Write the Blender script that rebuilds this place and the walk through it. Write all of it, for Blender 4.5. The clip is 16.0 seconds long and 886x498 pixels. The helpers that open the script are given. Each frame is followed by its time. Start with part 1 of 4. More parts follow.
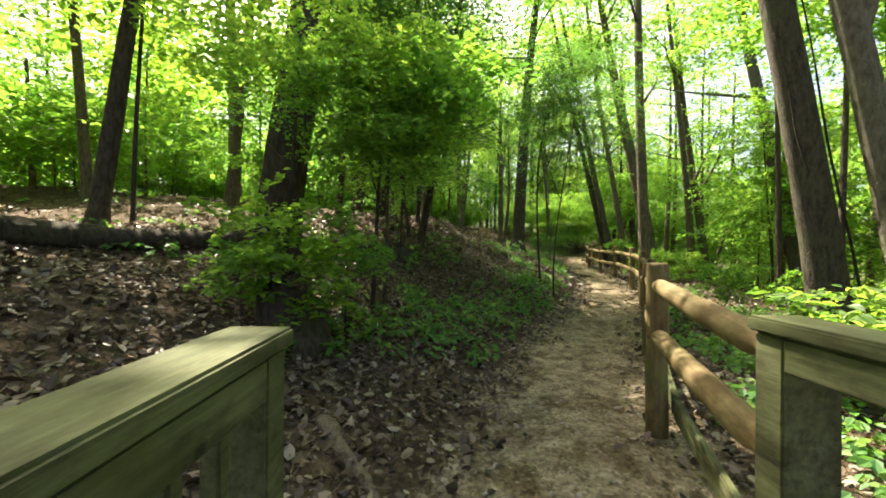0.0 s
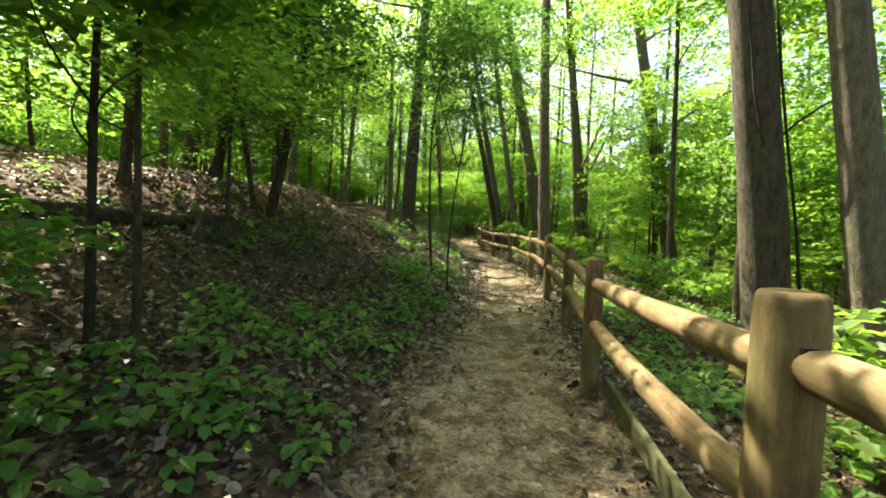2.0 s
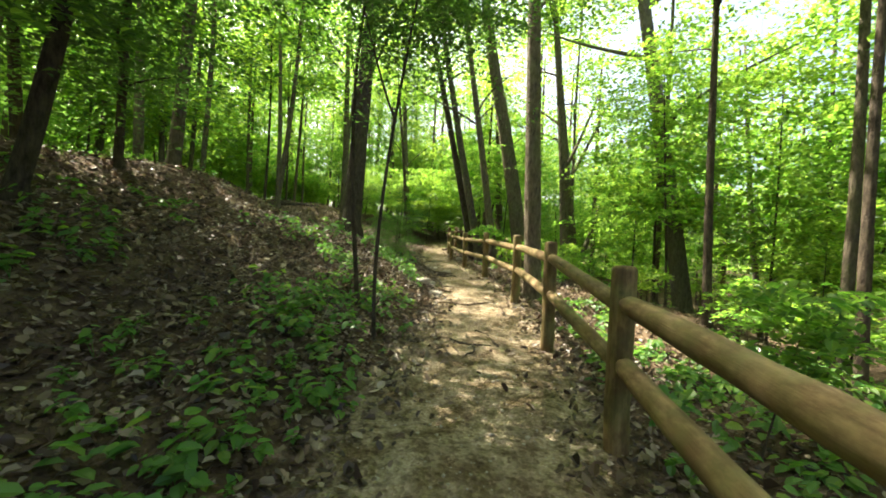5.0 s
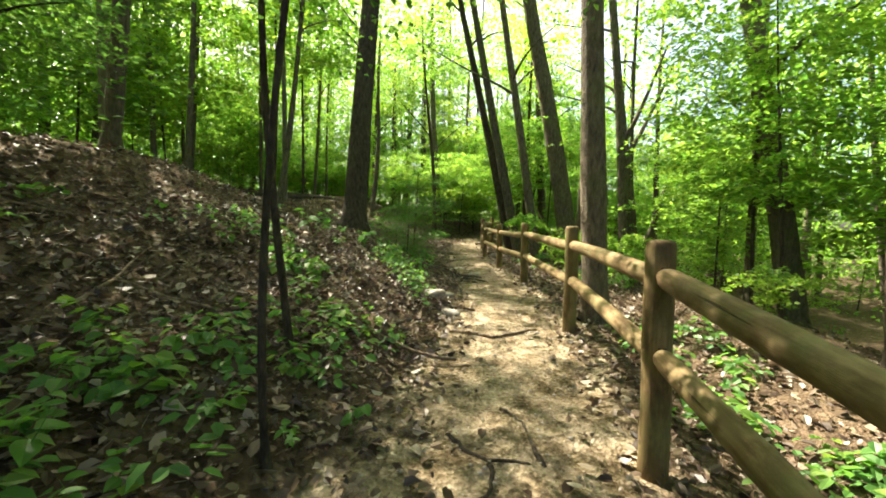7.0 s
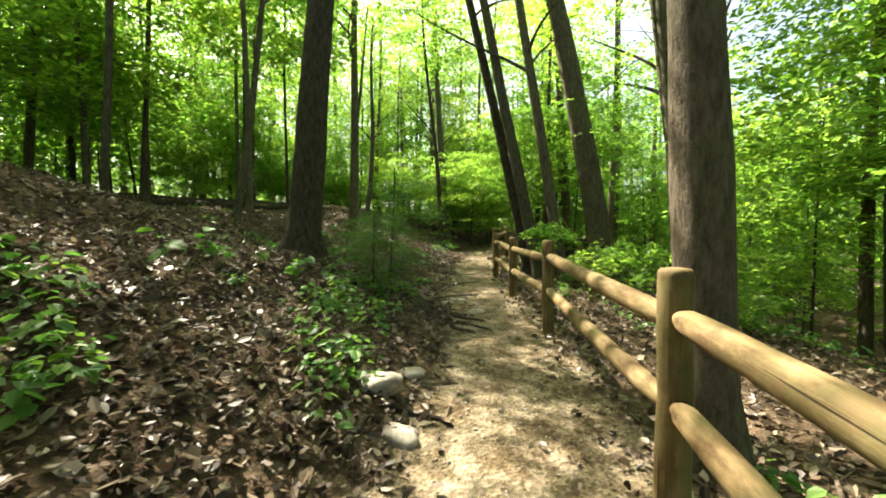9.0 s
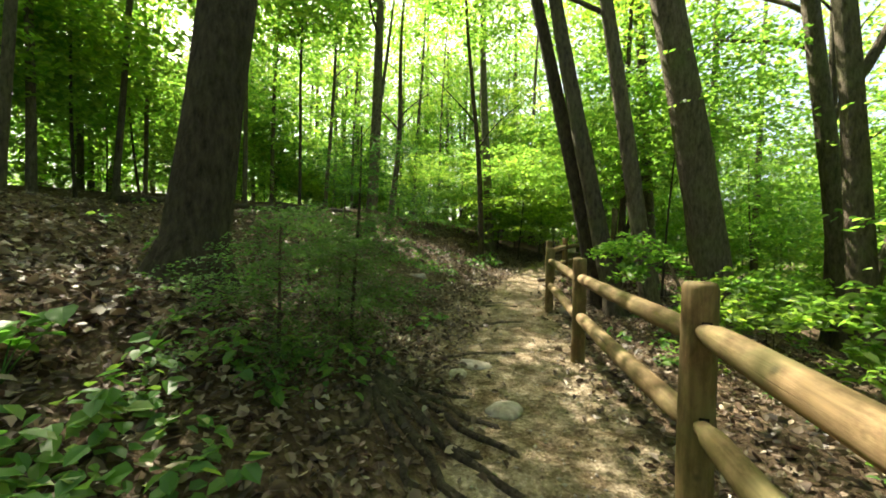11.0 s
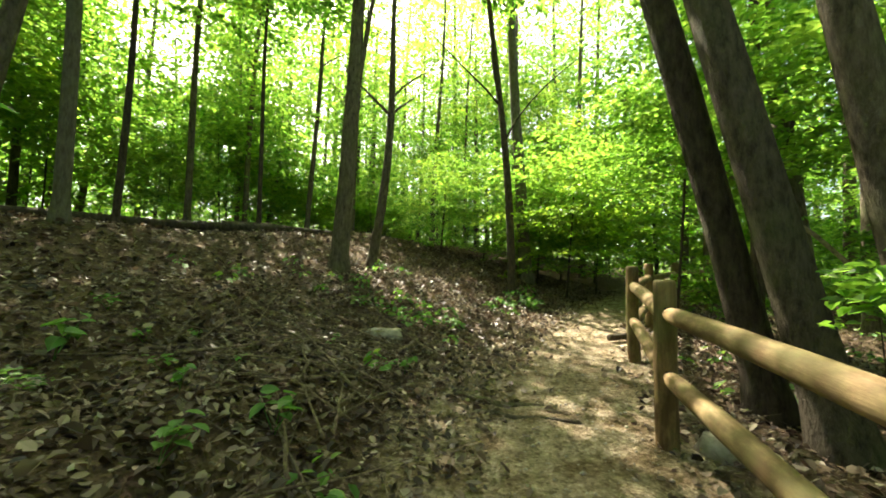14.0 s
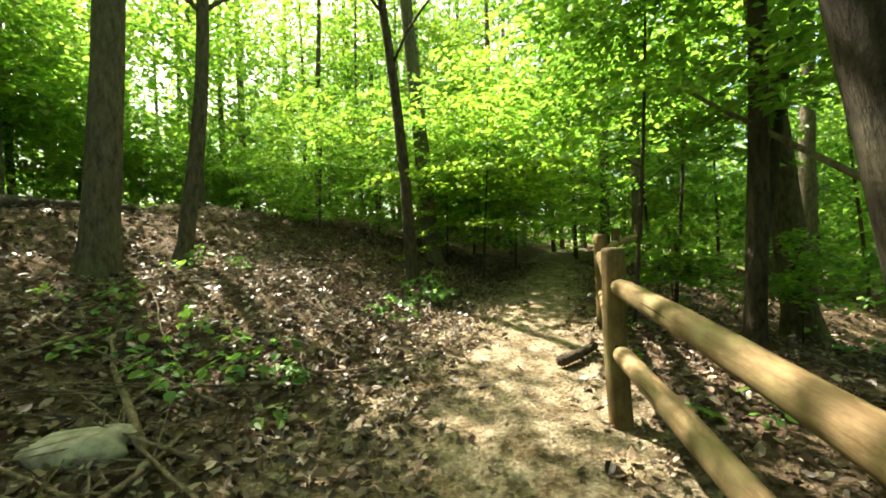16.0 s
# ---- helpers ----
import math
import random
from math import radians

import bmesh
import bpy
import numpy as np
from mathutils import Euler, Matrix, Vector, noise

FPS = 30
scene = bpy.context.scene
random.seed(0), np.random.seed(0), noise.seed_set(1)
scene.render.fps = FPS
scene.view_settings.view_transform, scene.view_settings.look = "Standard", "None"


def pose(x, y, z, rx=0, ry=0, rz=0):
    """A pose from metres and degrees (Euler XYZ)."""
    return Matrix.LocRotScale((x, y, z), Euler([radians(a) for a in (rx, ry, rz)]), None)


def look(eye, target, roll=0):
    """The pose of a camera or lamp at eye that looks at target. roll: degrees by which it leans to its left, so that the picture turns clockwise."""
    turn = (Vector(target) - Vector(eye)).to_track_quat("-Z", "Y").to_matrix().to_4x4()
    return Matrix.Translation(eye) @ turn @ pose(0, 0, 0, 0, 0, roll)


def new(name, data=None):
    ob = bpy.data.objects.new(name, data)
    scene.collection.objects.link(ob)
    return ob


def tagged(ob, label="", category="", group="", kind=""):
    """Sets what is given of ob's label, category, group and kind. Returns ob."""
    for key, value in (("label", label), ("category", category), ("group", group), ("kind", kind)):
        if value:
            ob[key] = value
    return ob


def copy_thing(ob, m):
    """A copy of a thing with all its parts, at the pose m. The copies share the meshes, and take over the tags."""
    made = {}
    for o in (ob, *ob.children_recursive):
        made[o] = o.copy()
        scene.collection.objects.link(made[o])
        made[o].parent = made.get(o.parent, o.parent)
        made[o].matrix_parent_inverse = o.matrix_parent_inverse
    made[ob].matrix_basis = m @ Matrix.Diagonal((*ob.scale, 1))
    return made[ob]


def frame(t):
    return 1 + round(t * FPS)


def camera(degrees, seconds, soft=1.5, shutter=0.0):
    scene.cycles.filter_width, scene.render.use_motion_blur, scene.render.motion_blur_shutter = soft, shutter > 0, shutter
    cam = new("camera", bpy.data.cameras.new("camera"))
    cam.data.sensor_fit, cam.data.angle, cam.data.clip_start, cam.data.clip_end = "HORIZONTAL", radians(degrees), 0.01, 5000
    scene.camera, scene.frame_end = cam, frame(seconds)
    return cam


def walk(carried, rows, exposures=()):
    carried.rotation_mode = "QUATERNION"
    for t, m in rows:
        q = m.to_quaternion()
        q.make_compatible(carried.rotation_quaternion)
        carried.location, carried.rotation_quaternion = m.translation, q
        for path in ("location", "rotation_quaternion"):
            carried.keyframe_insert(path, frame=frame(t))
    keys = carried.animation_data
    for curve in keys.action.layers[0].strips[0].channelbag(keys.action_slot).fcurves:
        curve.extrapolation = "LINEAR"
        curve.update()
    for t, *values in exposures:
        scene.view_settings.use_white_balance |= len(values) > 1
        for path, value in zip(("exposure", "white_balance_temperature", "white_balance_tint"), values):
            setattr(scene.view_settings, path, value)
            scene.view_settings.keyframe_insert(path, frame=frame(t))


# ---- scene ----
EXPOSURE = 2.76
cam = camera(96.5, 16.0, soft=1.8)
METRES, EYE, TILT, LEAN, TURN = 20.5, 1.4, 0.0, 0.0, 0.0
ROWS = [
    (0.0, 0.0008, -0.0029, -0.0015, -0.33, -0.00, -0.37),
    (0.5, 0.0031, 0.0235, -0.0002, -9.01, -1.38, -0.00),
    (1.0, 0.0084, 0.0508, 0.0026, -14.01, -2.71, -1.51),
    (1.5, 0.0199, 0.0795, 0.0030, -15.89, -2.61, -2.05),
    (2.0, 0.0262, 0.1034, -0.0003, -15.88, -2.73, -1.91),
    (2.5, 0.0354, 0.1277, -0.0040, -15.89, -2.32, -2.21),
    (3.0, 0.0438, 0.1531, -0.0059, -16.92, -1.70, -3.01),
    (3.5, 0.0568, 0.1815, -0.0069, -18.46, -1.36, -2.85),
    (4.0, 0.0700, 0.2064, -0.0058, -19.79, -1.46, -2.47),
    (6.5, 0.1335, 0.3183, -0.0001, -15.97, -2.60, -0.99),
    (7.0, 0.1479, 0.3508, -0.0004, -13.48, -2.95, -0.86),
    (7.5, 0.1616, 0.3815, -0.0002, -11.50, -2.61, -1.29),
    (8.0, 0.1753, 0.4060, 0.0033, -12.21, -2.04, 0.27),
    (10.5, 0.2398, 0.5829, 0.0121, -5.34, -2.01, -0.89),
    (11.0, 0.2502, 0.6139, 0.0128, -2.96, -0.74, -1.21),
    (11.5, 0.2616, 0.6452, 0.0099, -0.50, 1.43, -2.29),
    (12.0, 0.2764, 0.6749, 0.0096, 2.07, 3.84, -3.13),
    (12.5, 0.2815, 0.7014, 0.0081, 3.50, 5.11, -2.31),
    (13.0, 0.2846, 0.7363, 0.0083, 3.92, 5.40, -2.42),
    (13.5, 0.2888, 0.7721, 0.0095, 3.69, 4.66, -1.87),
    (14.0, 0.2922, 0.8097, 0.0112, 3.00, 4.02, -0.77),
    (14.5, 0.2982, 0.8406, 0.0139, 1.70, 3.67, 0.05),
    (15.0, 0.3036, 0.8726, 0.0174, -0.97, 2.81, 0.24),
    (15.5, 0.3127, 0.9047, 0.0210, -5.04, 1.40, 1.49),
    (16.0, 0.3198, 0.9380, 0.0221, -9.39, -0.54, 2.61),
]
walk(cam, [(t, pose(0, 0, EYE, TILT, LEAN, TURN) @ pose(METRES * x, METRES * y, METRES * z, 90 + pitch, roll, yaw)) for t, x, y, z, yaw, pitch, roll in ROWS],
     exposures=[(t, EXPOSURE + e, 7250, 5) for t, e in ((0.0, -0.05), (1.0, 0.05), (2.5, 0.1), (4.0, 0.2), (7.0, 0.14), (8.0, 0.05), (10.5, -0.04), (12.0, 0.1), (13.5, 0.15), (14.5, 0.22), (16.0, 0.28))])

# ---------------------------------------------------------------- light
SUN_AZ, SUN_EL = 30.0, 54.0          # degrees left of the y axis, degrees up
world = bpy.data.worlds.new("world")
scene.world = world
world.use_nodes = True
wn = world.node_tree.nodes
sky = wn.new("ShaderNodeTexSky")
sky.sky_type = "NISHITA"
sky.sun_disc = False
sky.sun_elevation = radians(SUN_EL)
sky.sun_rotation = radians(-SUN_AZ)
sky.air_density, sky.dust_density, sky.ozone_density = 0.7, 5.0, 0.5
wn["Background"].inputs["Strength"].default_value = 0.08
world.node_tree.links.new(sky.outputs["Color"], wn["Background"].inputs["Color"])
sun_data = bpy.data.lights.new("sun", "SUN")
sun_data.energy, sun_data.angle, sun_data.color = 3.8, radians(0.6), (1.0, 0.95, 0.86)
sun = new("sun", sun_data)
az, el = radians(SUN_AZ), radians(SUN_EL)
sun.matrix_world = look((-math.sin(az) * math.cos(el) * 40, math.cos(az) * math.cos(el) * 40, math.sin(el) * 40), (0, 0, 0))


# ---------------------------------------------------------------- materials
def nodes_of(name, rough=0.8, spec=0.3):
    m = bpy.data.materials.new(name)
    m.use_nodes = True
    nt = m.node_tree
    b = nt.nodes["Principled BSDF"]
    b.inputs["Roughness"].default_value = rough
    b.inputs["Specular IOR Level"].default_value = spec
    return m, nt, b


def noise_tex(nt, scale, detail=4.0, coords=None, stretch=None, rough=0.55):
    n = nt.nodes.new("ShaderNodeTexNoise")
    n.inputs["Scale"].default_value = scale
    n.inputs["Detail"].default_value = detail
    n.inputs["Roughness"].default_value = rough
    tc = nt.nodes.new("ShaderNodeTexCoord")
    src = tc.outputs[coords or "Object"]
    if stretch:
        mp = nt.nodes.new("ShaderNodeMapping")
        mp.inputs["Scale"].default_value = stretch
        nt.links.new(src, mp.inputs["Vector"])
        src = mp.outputs["Vector"]
    nt.links.new(src, n.inputs["Vector"])
    return n


def ramp(nt, fac, stops):
    r = nt.nodes.new("ShaderNodeValToRGB")
    while len(r.color_ramp.elements) < len(stops):
        r.color_ramp.elements.new(0.5)
    for e, (p, c) in zip(r.color_ramp.elements, stops):
        e.position, e.color = p, (*c, 1)
    nt.links.new(fac, r.inputs["Fac"])
    return r


def mix(nt, fac, a, b, mode="MIX"):
    n = nt.nodes.new("ShaderNodeMix")
    n.data_type, n.blend_type = "RGBA", mode
    for sock, v in ((n.inputs["Factor"], fac), (n.inputs["A"], a), (n.inputs["B"], b)):
        if isinstance(v, (int, float)):
            sock.default_value = v
        elif isinstance(v, tuple):
            sock.default_value = (*v, 1)
        else:
            nt.links.new(v, sock)
    return n.outputs["Result"]


def bump(nt, b, height, strength, dist=0.02):
    n = nt.nodes.new("ShaderNodeBump")
    n.inputs["Strength"].default_value, n.inputs["Distance"].default_value = strength, dist
    nt.links.new(height, n.inputs["Height"])
    nt.links.new(n.outputs["Normal"], b.inputs["Normal"])


def leaf_material(name, stops, glow, share=0.5, rough=0.45):
    """Thin leaves: gloss and diffuse on the lit side, light shining through on the other."""
    m, nt, b = nodes_of(name, rough, 0.35)
    geo = nt.nodes.new("ShaderNodeNewGeometry")
    col = ramp(nt, geo.outputs["Random Per Island"], stops)
    info = nt.nodes.new("ShaderNodeObjectInfo")
    tint = ramp(nt, info.outputs["Random"], [(0.0, (0.8, 0.92, 0.8)), (0.5, (1, 1, 1)), (1.0, (1.12, 1.02, 0.8))])
    c = mix(nt, 1.0, col.outputs["Color"], tint.outputs["Color"], "MULTIPLY")
    nt.links.new(c, b.inputs["Base Color"])
    tr = nt.nodes.new("ShaderNodeBsdfTranslucent")
    tc = mix(nt, 1.0, c, glow, "MULTIPLY")
    nt.links.new(tc, tr.inputs["Color"])
    mx = nt.nodes.new("ShaderNodeMixShader")
    mx.inputs["Fac"].default_value = share
    nt.links.new(b.outputs["BSDF"], mx.inputs[1])
    nt.links.new(tr.outputs["BSDF"], mx.inputs[2])
    nt.links.new(mx.outputs["Shader"], nt.nodes["Material Output"].inputs["Surface"])
    return m


LEAF = leaf_material("broad_leaf", [(0.0, (0.05, 0.11, 0.03)), (0.5, (0.1, 0.172, 0.046)), (1.0, (0.168, 0.235, 0.066))], (2.6, 2.75, 1.35), 0.62)
LEAF_LOW = leaf_material("understory_leaf", [(0.0, (0.052, 0.115, 0.032)), (0.5, (0.106, 0.178, 0.048)), (1.0, (0.172, 0.245, 0.07))], (2.6, 2.75, 1.35), 0.62)
NEEDLE = leaf_material("hemlock_needle", [(0.0, (0.03, 0.07, 0.024)), (1.0, (0.075, 0.135, 0.036))], (2.6, 2.8, 1.8), 0.45)
PLANT = leaf_material("ground_plant_leaf", [(0.0, (0.045, 0.12, 0.035)), (0.6, (0.08, 0.18, 0.04)), (1.0, (0.14, 0.22, 0.05))], (2.6, 2.6, 1.8), 0.4)
LITTER = leaf_material("fallen_leaf", [(0.0, (0.025, 0.016, 0.012)), (0.4, (0.08, 0.05, 0.034)), (0.7, (0.17, 0.115, 0.082)), (0.93, (0.27, 0.205, 0.155)), (1.0, (0.38, 0.32, 0.25))], (1.2, 1.1, 0.9), 0.12, 0.42)


def bark_material(name, dark, light, moss=0.25):
    m, nt, b = nodes_of(name, 0.9, 0.15)
    plates = noise_tex(nt, 13, 7, stretch=(1.5, 1.5, 0.5), rough=0.7)
    big = noise_tex(nt, 1.3, 3)
    c = ramp(nt, plates.outputs["Fac"], [(0.34, dark), (0.5, tuple((a + q) / 2 for a, q in zip(dark, light))), (0.68, light)])
    mossy = ramp(nt, big.outputs["Fac"], [(0.5, (0, 0, 0)), (0.72, (moss, moss, moss))])
    col = mix(nt, mossy.outputs["Color"], c.outputs["Color"], (0.12, 0.15, 0.06))
    info = nt.nodes.new("ShaderNodeObjectInfo")
    tint = ramp(nt, info.outputs["Random"], [(0.0, (0.75, 0.75, 0.75)), (1.0, (1.2, 1.15, 1.1))])
    nt.links.new(mix(nt, 1.0, col, tint.outputs["Color"], "MULTIPLY"), b.inputs["Base Color"])
    fine = noise_tex(nt, 45, 5, stretch=(1, 1, 0.6))
    bump(nt, b, mix(nt, 0.3, plates.outputs["Fac"], fine.outputs["Fac"]), 1.0, 0.06)
    return m


BARK = bark_material("grey_brown_bark", (0.045, 0.036, 0.026), (0.16, 0.135, 0.1), 0.4)
BARK_PALE = bark_material("pale_smooth_bark", (0.09, 0.078, 0.058), (0.22, 0.195, 0.15), 0.5)
BARK_DARK = bark_material("dark_bark", (0.025, 0.02, 0.016), (0.1, 0.08, 0.06), 0.15)
TWIG = bark_material("dead_twig", (0.09, 0.06, 0.04), (0.3, 0.24, 0.18), 0.1)


def wood_material(name, dark, mid, light, grain=(1, 1, 0.05), rough=0.75, weather=0.3):
    """Weathered wood: grain along one axis, knots, dark stains, algae and drying cracks."""
    m, nt, b = nodes_of(name, rough, 0.2)
    g = noise_tex(nt, 38, 6, stretch=grain, rough=0.65)
    blot = noise_tex(nt, 3.2, 5, rough=0.65)
    stain = noise_tex(nt, 9, 6, stretch=tuple(0.4 if q < 0.2 else 1.0 for q in grain), rough=0.7)
    crack = noise_tex(nt, 24, 3, stretch=tuple(q * 0.5 if q < 0.2 else q for q in grain))
    knots = nt.nodes.new("ShaderNodeTexVoronoi")
    knots.inputs["Scale"].default_value = 5.5
    tc = nt.nodes.new("ShaderNodeTexCoord")
    nt.links.new(tc.outputs["Object"], knots.inputs["Vector"])
    c = ramp(nt, g.outputs["Fac"], [(0.3, dark), (0.5, mid), (0.72, light)])
    k = ramp(nt, knots.outputs["Distance"], [(0.04, (0.85, 0.85, 0.85)), (0.12, (0, 0, 0))])
    col = mix(nt, k.outputs["Color"], c.outputs["Color"], tuple(v * 0.4 for v in dark))
    st = ramp(nt, stain.outputs["Fac"], [(0.42, (0.5, 0.46, 0.42)), (0.58, (1, 1, 1)), (0.75, (1.15, 1.1, 1.0))])
    col = mix(nt, 1.0, col, st.outputs["Color"], "MULTIPLY")
    w = ramp(nt, blot.outputs["Fac"], [(0.42, (0, 0, 0)), (0.66, (weather, weather, weather))])
    col = mix(nt, w.outputs["Color"], col, (0.125, 0.135, 0.05))
    ck = ramp(nt, crack.outputs["Fac"], [(0.27, (0.2, 0.18, 0.16)), (0.31, (1, 1, 1))])
    col = mix(nt, 1.0, col, ck.outputs["Color"], "MULTIPLY")
    nt.links.new(col, b.inputs["Base Color"])
    hgt = mix(nt, 0.5, g.outputs["Fac"], ck.outputs["Color"])
    bump(nt, b, hgt, 0.6, 0.01)
    return m


LOG = wood_material("peeled_pine_log", (0.18, 0.118, 0.06), (0.27, 0.182, 0.094), (0.36, 0.252, 0.142), weather=0.6)
POST = wood_material("weathered_pine_post", (0.125, 0.08, 0.038), (0.185, 0.122, 0.058), (0.25, 0.17, 0.085), weather=0.55)
BOARD = wood_material("treated_board", (0.06, 0.064, 0.034), (0.115, 0.118, 0.06), (0.18, 0.178, 0.095), grain=(1, 0.05, 1), weather=0.5)
# near-black, so the shade inside a mortise hole is in the colour
HOLE_SHADE = bark_material("mortise_shade", (0.012, 0.009, 0.006), (0.03, 0.02, 0.015), 0.0)
CUT = wood_material("fresh_cut_end", (0.4, 0.26, 0.1), (0.58, 0.42, 0.17), (0.7, 0.54, 0.27), grain=(1, 1, 1), weather=0.15)


def ground_material():
    m, nt, b = nodes_of("forest_ground", 0.95, 0.1)
    fine = noise_tex(nt, 24, 6, rough=0.7)
    mid = noise_tex(nt, 3.5, 5)
    vor = nt.nodes.new("ShaderNodeTexVoronoi")
    vor.inputs["Scale"].default_value = 17
    tc = nt.nodes.new("ShaderNodeTexCoord")
    nt.links.new(tc.outputs["Object"], vor.inputs["Vector"])
    leaves = ramp(nt, vor.outputs["Color"], [(0.1, (0.035, 0.024, 0.016)), (0.5, (0.09, 0.062, 0.04)), (0.8, (0.17, 0.122, 0.08)), (1.0, (0.28, 0.22, 0.16))])
    soil = ramp(nt, mid.outputs["Fac"], [(0.35, (0.05, 0.034, 0.022)), (0.65, (0.12, 0.08, 0.05))])
    litter = mix(nt, fine.outputs["Fac"], soil.outputs["Color"], leaves.outputs["Color"])
    clod = noise_tex(nt, 7, 8, rough=0.72)
    grit = nt.nodes.new("ShaderNodeMath")
    grit.operation = "MULTIPLY_ADD"
    nt.links.new(clod.outputs["Fac"], grit.inputs[0])
    grit.inputs[1].default_value = 0.6
    half = nt.nodes.new("ShaderNodeMath")
    half.operation = "MULTIPLY"
    nt.links.new(fine.outputs["Fac"], half.inputs[0])
    half.inputs[1].default_value = 0.4
    nt.links.new(half.outputs[0], grit.inputs[2])
    dirt = ramp(nt, grit.outputs[0], [(0.34, (0.105, 0.083, 0.052)), (0.46, (0.22, 0.176, 0.118)), (0.57, (0.335, 0.273, 0.2)), (0.68, (0.46, 0.385, 0.315))])
    stain = ramp(nt, mid.outputs["Fac"], [(0.36, (0.55, 0.5, 0.43)), (0.6, (1, 1, 1))])
    dirt = mix(nt, 1.0, dirt.outputs["Color"], stain.outputs["Color"], "MULTIPLY")
    speck = nt.nodes.new("ShaderNodeTexVoronoi")
    speck.inputs["Scale"].default_value = 42
    nt.links.new(tc.outputs["Object"], speck.inputs["Vector"])
    sp = ramp(nt, speck.outputs["Color"], [(0.15, (0.55, 0.5, 0.45)), (0.5, (1, 1, 1)), (0.9, (1.25, 1.22, 1.2))])
    dirt = mix(nt, 0.8, dirt, sp.outputs["Color"], "MULTIPLY")
    at = nt.nodes.new("ShaderNodeAttribute")
    at.attribute_name = "trodden"
    edge = nt.nodes.new("ShaderNodeMath")
    edge.operation = "MULTIPLY_ADD"
    nt.links.new(mid.outputs["Fac"], edge.inputs[0])
    edge.inputs[1].default_value = 1.2
    nt.links.new(at.outputs["Fac"], edge.inputs[2])
    e = ramp(nt, edge.outputs[0], [(0.95, (0, 0, 0)), (1.0, (1, 1, 1))])
    e.color_ramp.elements[0].position = 0.75
    nt.links.new(mix(nt, e.outputs["Color"], litter, dirt), b.inputs["Base Color"])
    bump(nt, b, mix(nt, 0.4, fine.outputs["Fac"], speck.outputs["Distance"]), 1.0, 0.04)
    return m


GROUND = ground_material()
STONE, nt_, b_ = nodes_of("grey_stone", 0.9, 0.2)
n_ = noise_tex(nt_, 14, 6)
nt_.links.new(ramp(nt_, n_.outputs["Fac"], [(0.35, (0.2, 0.17, 0.14)), (0.7, (0.42, 0.38, 0.33))]).outputs["Color"], b_.inputs["Base Color"])
bump(nt_, b_, n_.outputs["Fac"], 0.6, 0.02)

# ---------------------------------------------------------------- mesh helpers
rng = np.random.default_rng(7)


def raw_mesh(name, verts, faces, material, smooth=False):
    """verts (n, 3), faces (m, k) of one size k."""
    verts, faces = np.asarray(verts, np.float32), np.asarray(faces, np.int32)
    me = bpy.data.meshes.new(name)
    k = faces.shape[1]
    me.vertices.add(len(verts))
    me.vertices.foreach_set("co", verts.ravel())
    me.loops.add(faces.size)
    me.loops.foreach_set("vertex_index", faces.ravel())
    me.polygons.add(len(faces))
    me.polygons.foreach_set("loop_start", np.arange(0, faces.size, k, dtype=np.int32))
    me.polygons.foreach_set("loop_total", np.full(len(faces), k, np.int32))
    me.polygons.foreach_set("use_smooth", np.full(len(faces), smooth))
    me.materials.append(material)
    me.update(calc_edges=True)
    return me


def part(name, bm, material, parent=None, label="", smooth=True):
    me = bpy.data.meshes.new(name)
    for f in bm.faces:
        f.smooth = smooth
    bm.to_mesh(me)
    bm.free()
    me.materials.append(material)
    ob = new(name, me)
    if parent:
        ob.parent = parent
    if label:
        ob["label"] = label
    return ob


def mesh_part(name, me, parent=None, m=None, label=""):
    ob = new(name, me)
    if parent:
        ob.parent = parent
    if m is not None:
        ob.matrix_local = m
    if label:
        ob["label"] = label
    return ob


def tube(points, radii, sides=8, rough=0.0, caps=True, seed=0):
    """Verts and quads of a bent, tapered tube."""
    g = np.random.default_rng(seed)
    p, r = np.asarray(points, float), np.asarray(radii, float)
    t = np.gradient(p, axis=0)
    t /= np.linalg.norm(t, axis=1)[:, None]
    ref = np.array([0.0, 0, 1]) if abs(t[:, 2]).mean() < 0.8 else np.array([1.0, 0, 0])
    u = np.cross(t, ref)
    u /= np.linalg.norm(u, axis=1)[:, None]
    v = np.cross(t, u)
    a = np.arange(sides) * 2 * np.pi / sides
    fixed = 1 + rough * g.standard_normal(sides)[None, :] * 0.6 + rough * g.standard_normal((len(p), sides)) * 0.6
    ring = p[:, None] + (u[:, None] * np.cos(a)[None, :, None] + v[:, None] * np.sin(a)[None, :, None]) * (r[:, None] * fixed)[..., None]
    verts = ring.reshape(-1, 3)
    i, j = np.meshgrid(np.arange(len(p) - 1), np.arange(sides), indexing="ij")
    k = (j + 1) % sides
    faces = np.stack([i * sides + j, (i + 1) * sides + j, (i + 1) * sides + k, i * sides + k], -1).reshape(-1, 4)
    if caps:
        n = len(verts)
        verts = np.vstack([verts, p[:1], p[-1:]])
        e = np.arange(sides)
        k = (e + 1) % sides
        lo = np.stack([np.full(sides, n), e, k, k], -1)
        hi = np.stack([np.full(sides, n + 1), (len(p) - 1) * sides + k, (len(p) - 1) * sides + e, (len(p) - 1) * sides + e], -1)
        return verts, faces, np.vstack([lo[:, :3], hi[:, :3]])
    return verts, faces, np.zeros((0, 3), int)


